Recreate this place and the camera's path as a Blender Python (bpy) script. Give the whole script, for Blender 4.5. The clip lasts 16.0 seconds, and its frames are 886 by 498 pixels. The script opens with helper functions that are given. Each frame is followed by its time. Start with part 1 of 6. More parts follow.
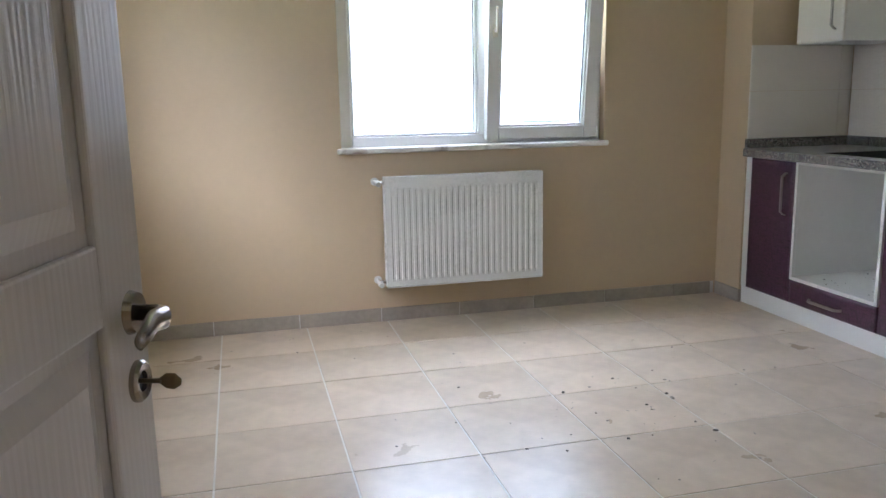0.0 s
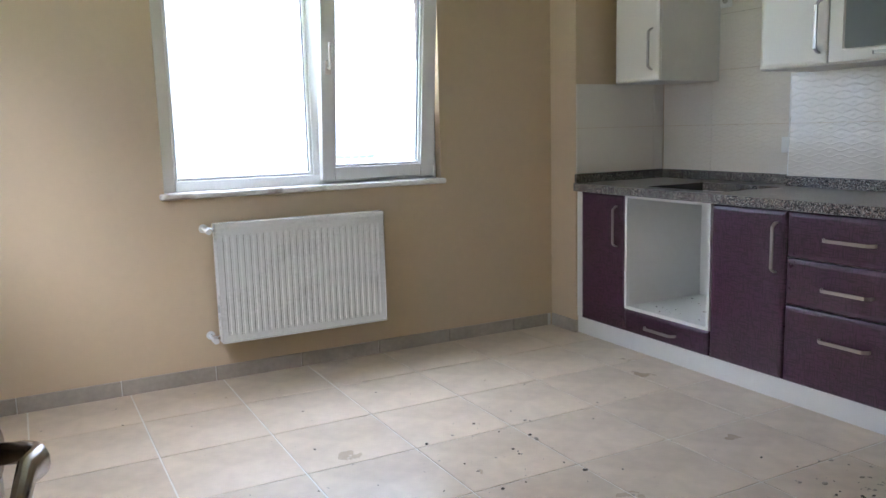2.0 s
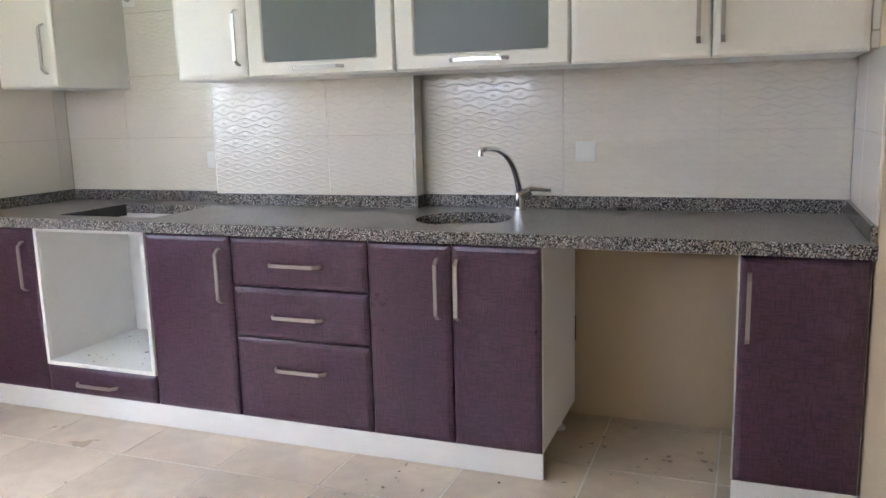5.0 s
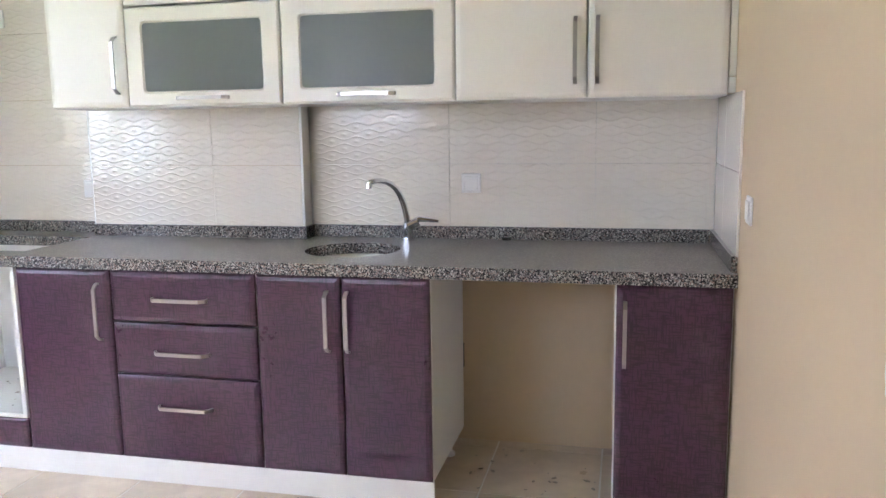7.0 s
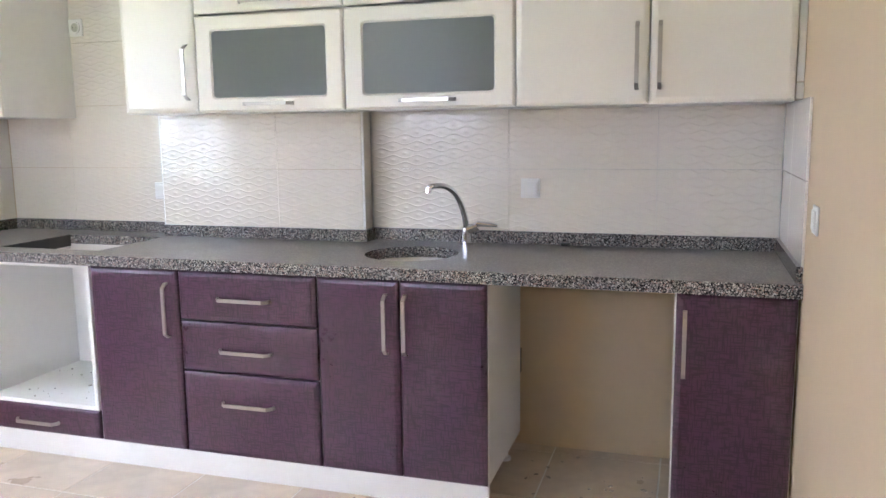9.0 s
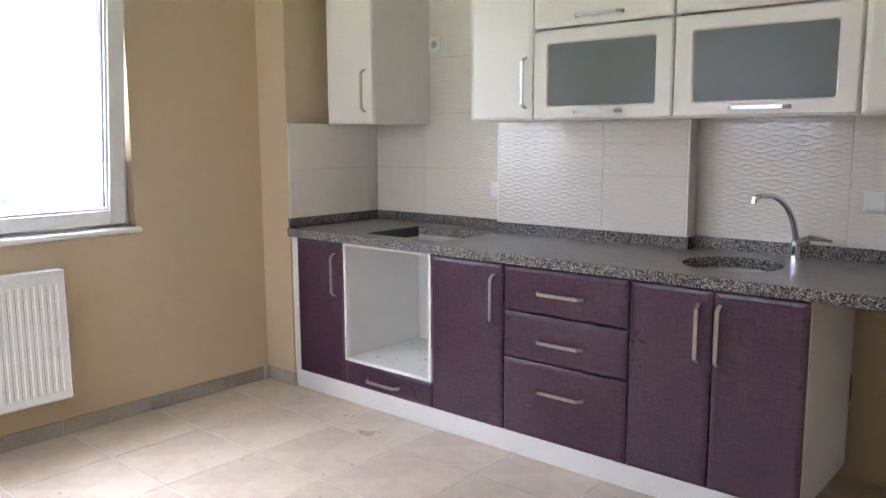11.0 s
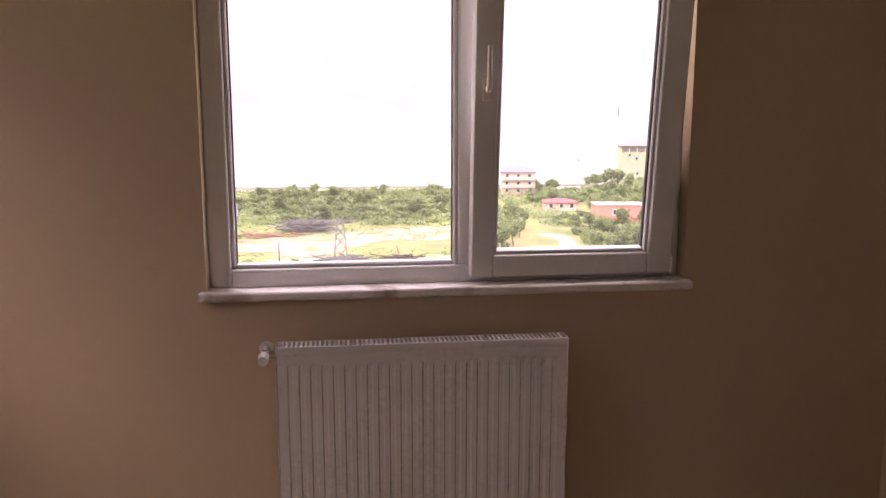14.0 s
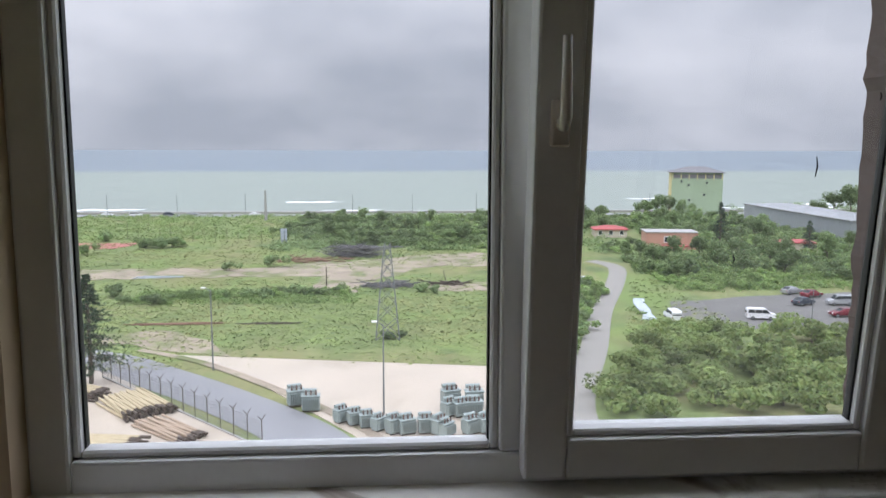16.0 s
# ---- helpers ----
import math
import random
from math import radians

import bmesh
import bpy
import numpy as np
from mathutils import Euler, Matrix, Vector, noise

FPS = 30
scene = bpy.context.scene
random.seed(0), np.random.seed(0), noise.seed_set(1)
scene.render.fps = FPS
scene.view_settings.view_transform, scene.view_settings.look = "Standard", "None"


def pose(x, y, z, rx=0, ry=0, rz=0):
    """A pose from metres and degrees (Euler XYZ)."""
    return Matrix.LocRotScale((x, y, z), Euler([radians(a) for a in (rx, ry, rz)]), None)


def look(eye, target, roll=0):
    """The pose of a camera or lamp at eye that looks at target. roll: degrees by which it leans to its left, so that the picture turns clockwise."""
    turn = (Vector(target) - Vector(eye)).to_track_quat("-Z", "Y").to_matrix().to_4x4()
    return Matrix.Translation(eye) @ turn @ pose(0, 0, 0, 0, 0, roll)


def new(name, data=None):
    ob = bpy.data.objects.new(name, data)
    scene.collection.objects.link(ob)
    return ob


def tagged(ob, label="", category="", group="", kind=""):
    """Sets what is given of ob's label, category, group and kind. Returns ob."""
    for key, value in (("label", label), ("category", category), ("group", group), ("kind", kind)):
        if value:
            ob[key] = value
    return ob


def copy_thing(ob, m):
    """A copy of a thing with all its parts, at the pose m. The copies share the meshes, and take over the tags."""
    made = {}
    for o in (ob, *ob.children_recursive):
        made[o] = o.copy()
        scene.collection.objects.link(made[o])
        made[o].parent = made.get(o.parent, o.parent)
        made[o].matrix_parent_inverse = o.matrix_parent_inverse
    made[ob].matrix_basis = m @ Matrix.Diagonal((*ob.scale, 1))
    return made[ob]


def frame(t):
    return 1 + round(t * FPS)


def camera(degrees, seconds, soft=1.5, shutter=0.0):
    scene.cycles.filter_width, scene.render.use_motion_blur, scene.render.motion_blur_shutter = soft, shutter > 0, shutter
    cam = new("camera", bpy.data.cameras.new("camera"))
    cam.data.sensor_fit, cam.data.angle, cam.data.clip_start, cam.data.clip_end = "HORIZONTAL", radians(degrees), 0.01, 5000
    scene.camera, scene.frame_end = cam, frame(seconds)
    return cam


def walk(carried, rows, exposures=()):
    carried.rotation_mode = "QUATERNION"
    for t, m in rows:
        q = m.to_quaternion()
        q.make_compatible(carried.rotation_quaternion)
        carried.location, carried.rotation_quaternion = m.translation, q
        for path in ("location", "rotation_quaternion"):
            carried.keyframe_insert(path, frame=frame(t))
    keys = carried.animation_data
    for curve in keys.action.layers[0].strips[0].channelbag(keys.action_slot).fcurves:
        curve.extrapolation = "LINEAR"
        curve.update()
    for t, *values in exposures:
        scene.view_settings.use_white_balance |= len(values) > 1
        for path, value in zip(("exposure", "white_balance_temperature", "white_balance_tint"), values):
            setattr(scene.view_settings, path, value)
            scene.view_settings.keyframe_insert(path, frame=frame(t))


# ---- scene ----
cam = camera(58.3, 16.0)
PATH = [
    (0, (-2.769, -3.936, 1.207), (-2.286, -2.031, 0.832), -1.1),
    (0.5, (-2.776, -3.945, 1.208), (-2.303, -2.026, 0.901), -1.0),
    (1, (-2.782, -3.897, 1.202), (-2.308, -1.976, 0.912), -1.1),
    (1.5, (-2.83, -3.793, 1.195), (-2.222, -1.91, 0.906), -1.3),
    (2, (-2.86, -3.706, 1.227), (-1.93, -1.961, 0.927), -1.5),
    (2.5, (-2.832, -3.679, 1.243), (-1.665, -2.086, 0.927), -1.7),
    (3, (-2.86, -3.626, 1.244), (-1.507, -2.188, 0.922), -1.8),
    (3.5, (-2.808, -3.581, 1.247), (-1.341, -2.262, 0.918), -1.8),
    (4, (-2.694, -3.512, 1.264), (-1.088, -2.37, 0.925), -1.7),
    (4.5, (-2.607, -3.407, 1.282), (-0.887, -2.444, 0.942), -1.6),
    (5, (-2.559, -3.326, 1.31), (-0.721, -2.618, 0.964), -1.5),
    (5.2, (-2.564, -3.309, 1.314), (-0.692, -2.695, 0.969), -1.4),
    (7.3, (-2.59, -3.338, 1.367), (-0.663, -2.897, 1.065), -0.8),
    (7.5, (-2.589, -3.338, 1.37), (-0.662, -2.897, 1.07), -0.8),
    (8, (-2.591, -3.333, 1.375), (-0.663, -2.891, 1.076), -0.8),
    (8.2, (-2.594, -3.322, 1.379), (-0.667, -2.876, 1.081), -0.8),
    (10.3, (-2.648, -3.407, 1.376), (-0.946, -2.396, 1.088), -0.3),
    (10.5, (-2.683, -3.396, 1.374), (-1.019, -2.323, 1.092), -0.2),
    (11, (-2.701, -3.449, 1.393), (-1.206, -2.151, 1.108), -0.3),
    (11.5, (-2.69, -3.445, 1.395), (-1.396, -1.947, 1.114), -0.1),
    (12, (-2.592, -3.286, 1.462), (-1.633, -1.559, 1.148), 0.1),
    (12.5, (-2.436, -3.084, 1.473), (-1.773, -1.225, 1.15), -0.1),
    (13, (-2.188, -2.798, 1.487), (-1.761, -0.871, 1.164), -0.1),
    (13.5, (-2.008, -2.474, 1.464), (-1.711, -0.524, 1.138), -0.1),
    (14, (-1.846, -2.137, 1.458), (-1.59, -0.18, 1.138), 0.0),
    (14.5, (-1.701, -1.858, 1.486), (-1.482, 0.104, 1.163), 0.2),
    (15, (-1.674, -1.509, 1.468), (-1.478, 0.455, 1.146), 0.3),
    (15.5, (-1.686, -1.263, 1.498), (-1.509, 0.704, 1.186), 0.3),
    (16, (-1.661, -0.956, 1.516), (-1.523, 1.023, 1.258), 0.1),
]
EXPO = [(0.0, 2.80, 5550, 19), (1.2, 2.66, 5500, 19), (2.0, 2.84, 5550, 19), (3.5, 3.42, 5650, 22), (5.0, 3.85, 5750, 22), (7.4, 4.15, 5700, 24), (8.0, 4.18, 5700, 24), (10.5, 4.00, 5750, 26), (11.5, 3.0, 5750, 25), (12.5, 2.15, 6800, 43),
        (13.2, 1.98, 7450, 60), (13.9, 1.30, 7500, 57), (14.4, 0.52, 7500, 35), (15.0, 0.02, 6950, 23), (16.0, -0.08, 6300, 20)]
walk(cam, [(t, look(eye, target, roll)) for t, eye, target, roll in PATH], EXPO)

# ---- world and lamps ----
SKY = 1.0
world = bpy.data.worlds.new("overcast_sky")
scene.world = world
world.use_nodes = True
wn, wl = world.node_tree.nodes, world.node_tree.links
wn.clear()
w_out = wn.new("ShaderNodeOutputWorld")
w_bg = wn.new("ShaderNodeBackground")
w_co = wn.new("ShaderNodeTexCoord")
w_map = wn.new("ShaderNodeMapping")
w_map.inputs["Scale"].default_value = (1.0, 1.0, 2.6)
w_n1 = wn.new("ShaderNodeTexNoise")
w_n1.inputs["Scale"].default_value = 2.2
w_n1.inputs["Detail"].default_value = 7
w_n1.inputs["Roughness"].default_value = 0.52
w_ramp = wn.new("ShaderNodeValToRGB")
for spot, (at, col) in zip((w_ramp.color_ramp.elements[0], w_ramp.color_ramp.elements[1]),
                           ((0.38, (0.45, 0.50, 0.565, 1)), (0.63, (0.76, 0.80, 0.85, 1)))):
    spot.position, spot.color = at, col
wl.new(w_co.outputs["Generated"], w_map.inputs["Vector"])
wl.new(w_map.outputs["Vector"], w_n1.inputs["Vector"])
wl.new(w_n1.outputs["Fac"], w_ramp.inputs["Fac"])
wl.new(w_ramp.outputs["Color"], w_bg.inputs["Color"])
# an overcast sky is several times as bright overhead as at the horizon
w_sep = wn.new("ShaderNodeSeparateXYZ")
wl.new(w_co.outputs["Generated"], w_sep.inputs["Vector"])
w_up = wn.new("ShaderNodeMapRange")
w_up.inputs["From Min"].default_value, w_up.inputs["From Max"].default_value = 0.0, 1.0
w_up.inputs["To Min"].default_value, w_up.inputs["To Max"].default_value = SKY, 6.2 * SKY
w_sq = wn.new("ShaderNodeMath")
w_sq.operation = "MULTIPLY"
w_hi = wn.new("ShaderNodeMath")
w_hi.operation = "MAXIMUM"
w_hi.inputs[1].default_value = 0.0
wl.new(w_sep.outputs["Z"], w_hi.inputs[0])
wl.new(w_hi.outputs[0], w_sq.inputs[0])
wl.new(w_hi.outputs[0], w_sq.inputs[1])
wl.new(w_sq.outputs[0], w_up.inputs["Value"])
wl.new(w_up.outputs["Result"], w_bg.inputs["Strength"])
wl.new(w_bg.outputs["Background"], w_out.inputs["Surface"])

sun = bpy.data.lights.new("veiled_sun", "SUN")
sun.energy, sun.angle, sun.color = 0.9, radians(35), (1.0, 0.97, 0.92)
sun_ob = new("veiled_sun", sun)
sun_ob.matrix_world = look((0, 0, 60), (40, 60, 0))


def area(name, m, w, h, power, col):
    lamp = bpy.data.lights.new(name, "AREA")
    lamp.shape, lamp.size, lamp.size_y, lamp.energy, lamp.color = "RECTANGLE", w, h, power, col
    ob = new(name, lamp)
    ob.matrix_world = m
    return ob


# fill lamp added in the unseen hall, set in an invented wall opening
area("hall_fill_lamp", look((-1.0, -5.7, 1.5), (-3, -4.6, 0.9)), 1.0, 1.4, 0.22, (1.0, 0.97, 0.93))


# ---- materials ----
def mat(name, col, rough=0.5, metal=0.0, var=0.10, scale=3.0, fine=60.0, bump=0.0, bscale=120.0, spec=0.5, stretch=(1, 1, 1), tint=None, rvar=0.12):
    """A principled material with broad and fine variation of colour and gloss, and fine relief."""
    m = bpy.data.materials.new(name)
    m.use_nodes = True
    n, l = m.node_tree.nodes, m.node_tree.links
    b = n["Principled BSDF"]
    co = n.new("ShaderNodeTexCoord")
    mp = n.new("ShaderNodeMapping")
    mp.inputs["Scale"].default_value = stretch
    l.new(co.outputs["Object"], mp.inputs["Vector"])
    big, small = n.new("ShaderNodeTexNoise"), n.new("ShaderNodeTexNoise")
    big.inputs["Scale"].default_value, big.inputs["Detail"].default_value = scale, 5
    small.inputs["Scale"].default_value, small.inputs["Detail"].default_value = fine, 4
    l.new(mp.outputs["Vector"], big.inputs["Vector"])
    l.new(mp.outputs["Vector"], small.inputs["Vector"])
    add = n.new("ShaderNodeMath")
    add.operation = "ADD"
    l.new(big.outputs["Fac"], add.inputs[0])
    half = n.new("ShaderNodeMath")
    half.operation = "MULTIPLY"
    half.inputs[1].default_value = 0.5
    l.new(small.outputs["Fac"], half.inputs[0])
    l.new(half.outputs[0], add.inputs[1])
    ramp = n.new("ShaderNodeValToRGB")
    lo = tuple(c * (1 - var) for c in (tint or col))
    hi = tuple(min(1, c * (1 + var)) for c in col)
    ramp.color_ramp.elements[0].position, ramp.color_ramp.elements[0].color = 0.5, (*lo, 1)
    ramp.color_ramp.elements[1].position, ramp.color_ramp.elements[1].color = 1.0, (*hi, 1)
    l.new(add.outputs[0], ramp.inputs["Fac"])
    l.new(ramp.outputs["Color"], b.inputs["Base Color"])
    rr = n.new("ShaderNodeMapRange")
    rr.inputs["From Min"].default_value, rr.inputs["From Max"].default_value = 0.45, 1.05
    rr.inputs["To Min"].default_value, rr.inputs["To Max"].default_value = max(0.02, rough * (1 - rvar)), min(1, rough * (1 + rvar))
    l.new(add.outputs[0], rr.inputs["Value"])
    l.new(rr.outputs["Result"], b.inputs["Roughness"])
    b.inputs["Metallic"].default_value = metal
    b.inputs["Specular IOR Level"].default_value = spec
    if bump:
        tx = n.new("ShaderNodeTexNoise")
        tx.inputs["Scale"].default_value, tx.inputs["Detail"].default_value = bscale, 3
        l.new(mp.outputs["Vector"], tx.inputs["Vector"])
        bp = n.new("ShaderNodeBump")
        bp.inputs["Strength"].default_value, bp.inputs["Distance"].default_value = bump, 0.002
        l.new(tx.outputs["Fac"], bp.inputs["Height"])
        l.new(bp.outputs["Normal"], b.inputs["Normal"])
    return m


def nodes_of(m):
    return m.node_tree.nodes, m.node_tree.links, m.node_tree.nodes["Principled BSDF"]


def chain(n, l, kind, op, a, b=None):
    """A math node on a socket and a number or a second socket."""
    k = n.new("ShaderNodeMath")
    k.operation = op
    for i, v in enumerate((a, b)):
        if v is None:
            continue
        if isinstance(v, (int, float)):
            k.inputs[i].default_value = v
        else:
            l.new(v, k.inputs[i])
    return k.outputs[0]


paint_wall = mat("cream_wall_paint", (0.645, 0.51, 0.34), 0.62, var=0.035, scale=1.3, fine=25, bump=0.12, bscale=160)
paint_white = mat("white_ceiling_paint", (0.80, 0.79, 0.76), 0.8, var=0.03)
concrete = mat("grey_concrete", (0.35, 0.34, 0.32), 0.85, var=0.12)
grout = mat("pale_grout", (0.78, 0.75, 0.70), 0.9, var=0.10, fine=200)
grout_white = mat("white_grout", (0.74, 0.73, 0.70), 0.8, var=0.06)
stone_skirt = mat("grey_beige_skirting_tile", (0.42, 0.37, 0.31), 0.5, var=0.16, scale=6, fine=40)
melamine = mat("white_melamine", (0.80, 0.79, 0.76), 0.38, var=0.025, scale=2, fine=30)
foil = mat("cream_white_foil_door", (0.80, 0.77, 0.70), 0.30, var=0.025, scale=2.5, fine=90, bump=0.08, bscale=300)
upvc = mat("white_upvc", (0.86, 0.86, 0.845), 0.32, var=0.035, scale=4, fine=50)
enamel = mat("white_radiator_enamel", (0.82, 0.82, 0.80), 0.28, var=0.02, scale=3)
nickel = mat("brushed_nickel", (0.50, 0.48, 0.455), 0.33, metal=1.0, var=0.06, fine=150)
handle_mat = mat("beige_lacquered_handle", (0.80, 0.74, 0.67), 0.25, metal=0.0, var=0.05)
aged = mat("aged_dark_nickel", (0.34, 0.30, 0.26), 0.24, metal=1.0, var=0.12, fine=120)
chrome = mat("chrome", (0.75, 0.75, 0.76), 0.10, metal=1.0, var=0.03)
steel = mat("brushed_steel", (0.60, 0.60, 0.60), 0.34, metal=1.0, var=0.08, fine=200)
plastic = mat("white_plastic", (0.87, 0.87, 0.85), 0.35, var=0.02)
black = mat("black_rubber", (0.02, 0.02, 0.02), 0.6, var=0.2)
brass_dark = mat("dark_brass", (0.20, 0.16, 0.10), 0.35, metal=1.0, var=0.15)
dust = mat("plaster_crumb", (0.40, 0.36, 0.31), 0.9, var=0.25)
dust_dark = mat("dark_crumb", (0.07, 0.06, 0.05), 0.8, var=0.3)

# floor tile: beige with soft veins, each tile a little different, dusty wear
tile_floor = mat("beige_floor_tile", (0.66, 0.545, 0.42), 0.26, var=0.10, scale=2.2, fine=14, bump=0.05, bscale=20, tint=(0.57, 0.455, 0.34), rvar=0.45)
n, l, b = nodes_of(tile_floor)
src = b.inputs["Base Color"].links[0].from_socket
info = n.new("ShaderNodeObjectInfo")
hsv = n.new("ShaderNodeHueSaturation")
l.new(src, hsv.inputs["Color"])
l.new(chain(n, l, 0, "ADD", chain(n, l, 0, "MULTIPLY", info.outputs["Random"], 0.08), 0.95), hsv.inputs["Value"])
geo = n.new("ShaderNodeNewGeometry")
scuff = n.new("ShaderNodeTexNoise")
scuff.inputs["Scale"].default_value, scuff.inputs["Detail"].default_value, scuff.inputs["Roughness"].default_value = 2.6, 6, 0.55
l.new(geo.outputs["Position"], scuff.inputs["Vector"])
sr = n.new("ShaderNodeMapRange")
sr.inputs["From Min"].default_value, sr.inputs["From Max"].default_value = 0.42, 0.80
l.new(scuff.outputs["Fac"], sr.inputs["Value"])
mx = n.new("ShaderNodeMixRGB")
mx.inputs["Color2"].default_value = (0.66, 0.60, 0.51, 1)
l.new(chain(n, l, 0, "MULTIPLY", sr.outputs["Result"], 0.12), mx.inputs["Fac"])
l.new(hsv.outputs["Color"], mx.inputs["Color1"])
l.new(mx.outputs["Color"], b.inputs["Base Color"])
l.new(chain(n, l, 0, "ADD", chain(n, l, 0, "MULTIPLY", scuff.outputs["Fac"], 0.10), 0.24), b.inputs["Roughness"])
b.inputs["Specular IOR Level"].default_value = 0.8

# granite: dark ground with white, pink and black grains
granite = mat("speckled_granite", (0.2, 0.2, 0.2), 0.22, var=0.1)
n, l, b = nodes_of(granite)
co = n.new("ShaderNodeTexCoord")
grain = n.new("ShaderNodeTexVoronoi")
grain.inputs["Scale"].default_value = 250
l.new(co.outputs["Object"], grain.inputs["Vector"])
sep = n.new("ShaderNodeSeparateColor")
l.new(grain.outputs["Color"], sep.inputs["Color"])
gr = n.new("ShaderNodeValToRGB")
gr.color_ramp.interpolation = "CONSTANT"
for k, (at, col) in enumerate(((0.0, (0.030, 0.030, 0.032)), (0.34, (0.15, 0.145, 0.14)), (0.62, (0.33, 0.31, 0.29)), (0.84, (0.30, 0.22, 0.19)), (0.92, (0.52, 0.50, 0.475)))):
    e = gr.color_ramp.elements[k] if k < 2 else gr.color_ramp.elements.new(at)
    e.position, e.color = at, (*col, 1)
l.new(sep.outputs["Red"], gr.inputs["Fac"])
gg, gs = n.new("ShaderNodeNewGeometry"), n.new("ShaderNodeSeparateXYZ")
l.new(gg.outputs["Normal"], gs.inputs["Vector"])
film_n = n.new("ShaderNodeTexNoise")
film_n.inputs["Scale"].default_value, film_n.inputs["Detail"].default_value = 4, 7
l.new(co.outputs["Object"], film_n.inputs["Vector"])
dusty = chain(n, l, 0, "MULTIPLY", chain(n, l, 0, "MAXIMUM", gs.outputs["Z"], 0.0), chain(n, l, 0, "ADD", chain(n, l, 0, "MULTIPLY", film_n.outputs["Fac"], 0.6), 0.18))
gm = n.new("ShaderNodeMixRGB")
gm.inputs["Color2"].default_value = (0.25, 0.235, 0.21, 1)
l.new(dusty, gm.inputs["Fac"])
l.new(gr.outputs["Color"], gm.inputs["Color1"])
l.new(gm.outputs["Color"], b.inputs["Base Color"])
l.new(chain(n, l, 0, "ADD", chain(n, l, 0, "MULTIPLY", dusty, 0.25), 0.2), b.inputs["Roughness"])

# purple foil: lacquered, with a woven pattern of short dark strokes
purple = mat("purple_patterned_foil", (0.080, 0.032, 0.061), 0.30, var=0.08, scale=2, spec=0.6)
n, l, b = nodes_of(purple)
src = b.inputs["Base Color"].links[0].from_socket
co = n.new("ShaderNodeTexCoord")
strokes = []
for sy, sz in ((22, 250), (230, 24)):
    mp = n.new("ShaderNodeMapping")
    mp.inputs["Scale"].default_value = (1, sy, sz)
    tx = n.new("ShaderNodeTexNoise")
    tx.inputs["Scale"].default_value, tx.inputs["Detail"].default_value = 1.0, 0.6
    l.new(co.outputs["Object"], mp.inputs["Vector"])
    l.new(mp.outputs["Vector"], tx.inputs["Vector"])
    mr = n.new("ShaderNodeMapRange")
    mr.inputs["From Min"].default_value, mr.inputs["From Max"].default_value = 0.555, 0.605
    l.new(tx.outputs["Fac"], mr.inputs["Value"])
    strokes.append(mr.outputs["Result"])
both = chain(n, l, 0, "MAXIMUM", *strokes)
mx = n.new("ShaderNodeMixRGB")
mx.inputs["Color2"].default_value = (0.017, 0.008, 0.014, 1)
l.new(chain(n, l, 0, "MULTIPLY", both, 0.6), mx.inputs["Fac"])
l.new(src, mx.inputs["Color1"])
haze = n.new("ShaderNodeTexNoise")
haze.inputs["Scale"].default_value, haze.inputs["Detail"].default_value, haze.inputs["Roughness"].default_value = 5, 8, 0.7
l.new(co.outputs["Object"], haze.inputs["Vector"])
hz = n.new("ShaderNodeMapRange")
hz.inputs["From Min"].default_value, hz.inputs["From Max"].default_value, hz.inputs["To Max"].default_value = 0.58, 0.80, 0.16
l.new(haze.outputs["Fac"], hz.inputs["Value"])
mx2 = n.new("ShaderNodeMixRGB")
mx2.inputs["Color2"].default_value = (0.33, 0.29, 0.31, 1)
l.new(hz.outputs["Result"], mx2.inputs["Fac"])
l.new(mx.outputs["Color"], mx2.inputs["Color1"])
l.new(mx2.outputs["Color"], b.inputs["Base Color"])
bp = n.new("ShaderNodeBump")
bp.inputs["Strength"].default_value, bp.inputs["Distance"].default_value = 0.10, 0.001
bp.invert = True
l.new(both, bp.inputs["Height"])
l.new(bp.outputs["Normal"], b.inputs["Normal"])


def relief(name, along, depth):
    """Glossy wall tile with raised eyes between wavy ribs; along: the horizontal axis of the wall."""
    m = mat(name, (0.84, 0.79, 0.71), 0.10, var=0.02, scale=2, spec=0.8)
    n, l, b = nodes_of(m)
    g = n.new("ShaderNodeNewGeometry")
    sp = n.new("ShaderNodeSeparateXYZ")
    l.new(g.outputs["Position"], sp.inputs["Vector"])
    u, v = sp.outputs[along], sp.outputs["Z"]
    # wavy ribs 3 cm apart, mirrored from row to row, with a raised eye wherever two of them part
    wave = chain(n, l, 0, "SINE", chain(n, l, 0, "MULTIPLY", u, 2 * math.pi / 0.112))
    level = chain(n, l, 0, "SINE", chain(n, l, 0, "MULTIPLY", v, math.pi / 0.030))
    off = chain(n, l, 0, "ABSOLUTE", chain(n, l, 0, "SUBTRACT", level, chain(n, l, 0, "MULTIPLY", wave, 0.62)))
    ribs = chain(n, l, 0, "POWER", chain(n, l, 0, "MAXIMUM", chain(n, l, 0, "SUBTRACT", 1.0, chain(n, l, 0, "MULTIPLY", off, 1.9)), 0.0), 2.0)
    bulge = chain(n, l, 0, "MAXIMUM", chain(n, l, 0, "MULTIPLY", chain(n, l, 0, "MULTIPLY", level, wave), -1.0), 0.0)
    h = chain(n, l, 0, "ADD", ribs, chain(n, l, 0, "POWER", bulge, 5.0))
    bp = n.new("ShaderNodeBump")
    bp.inputs["Strength"].default_value, bp.inputs["Distance"].default_value = depth, 0.0022
    l.new(h, bp.inputs["Height"])
    l.new(bp.outputs["Normal"], b.inputs["Normal"])
    return m


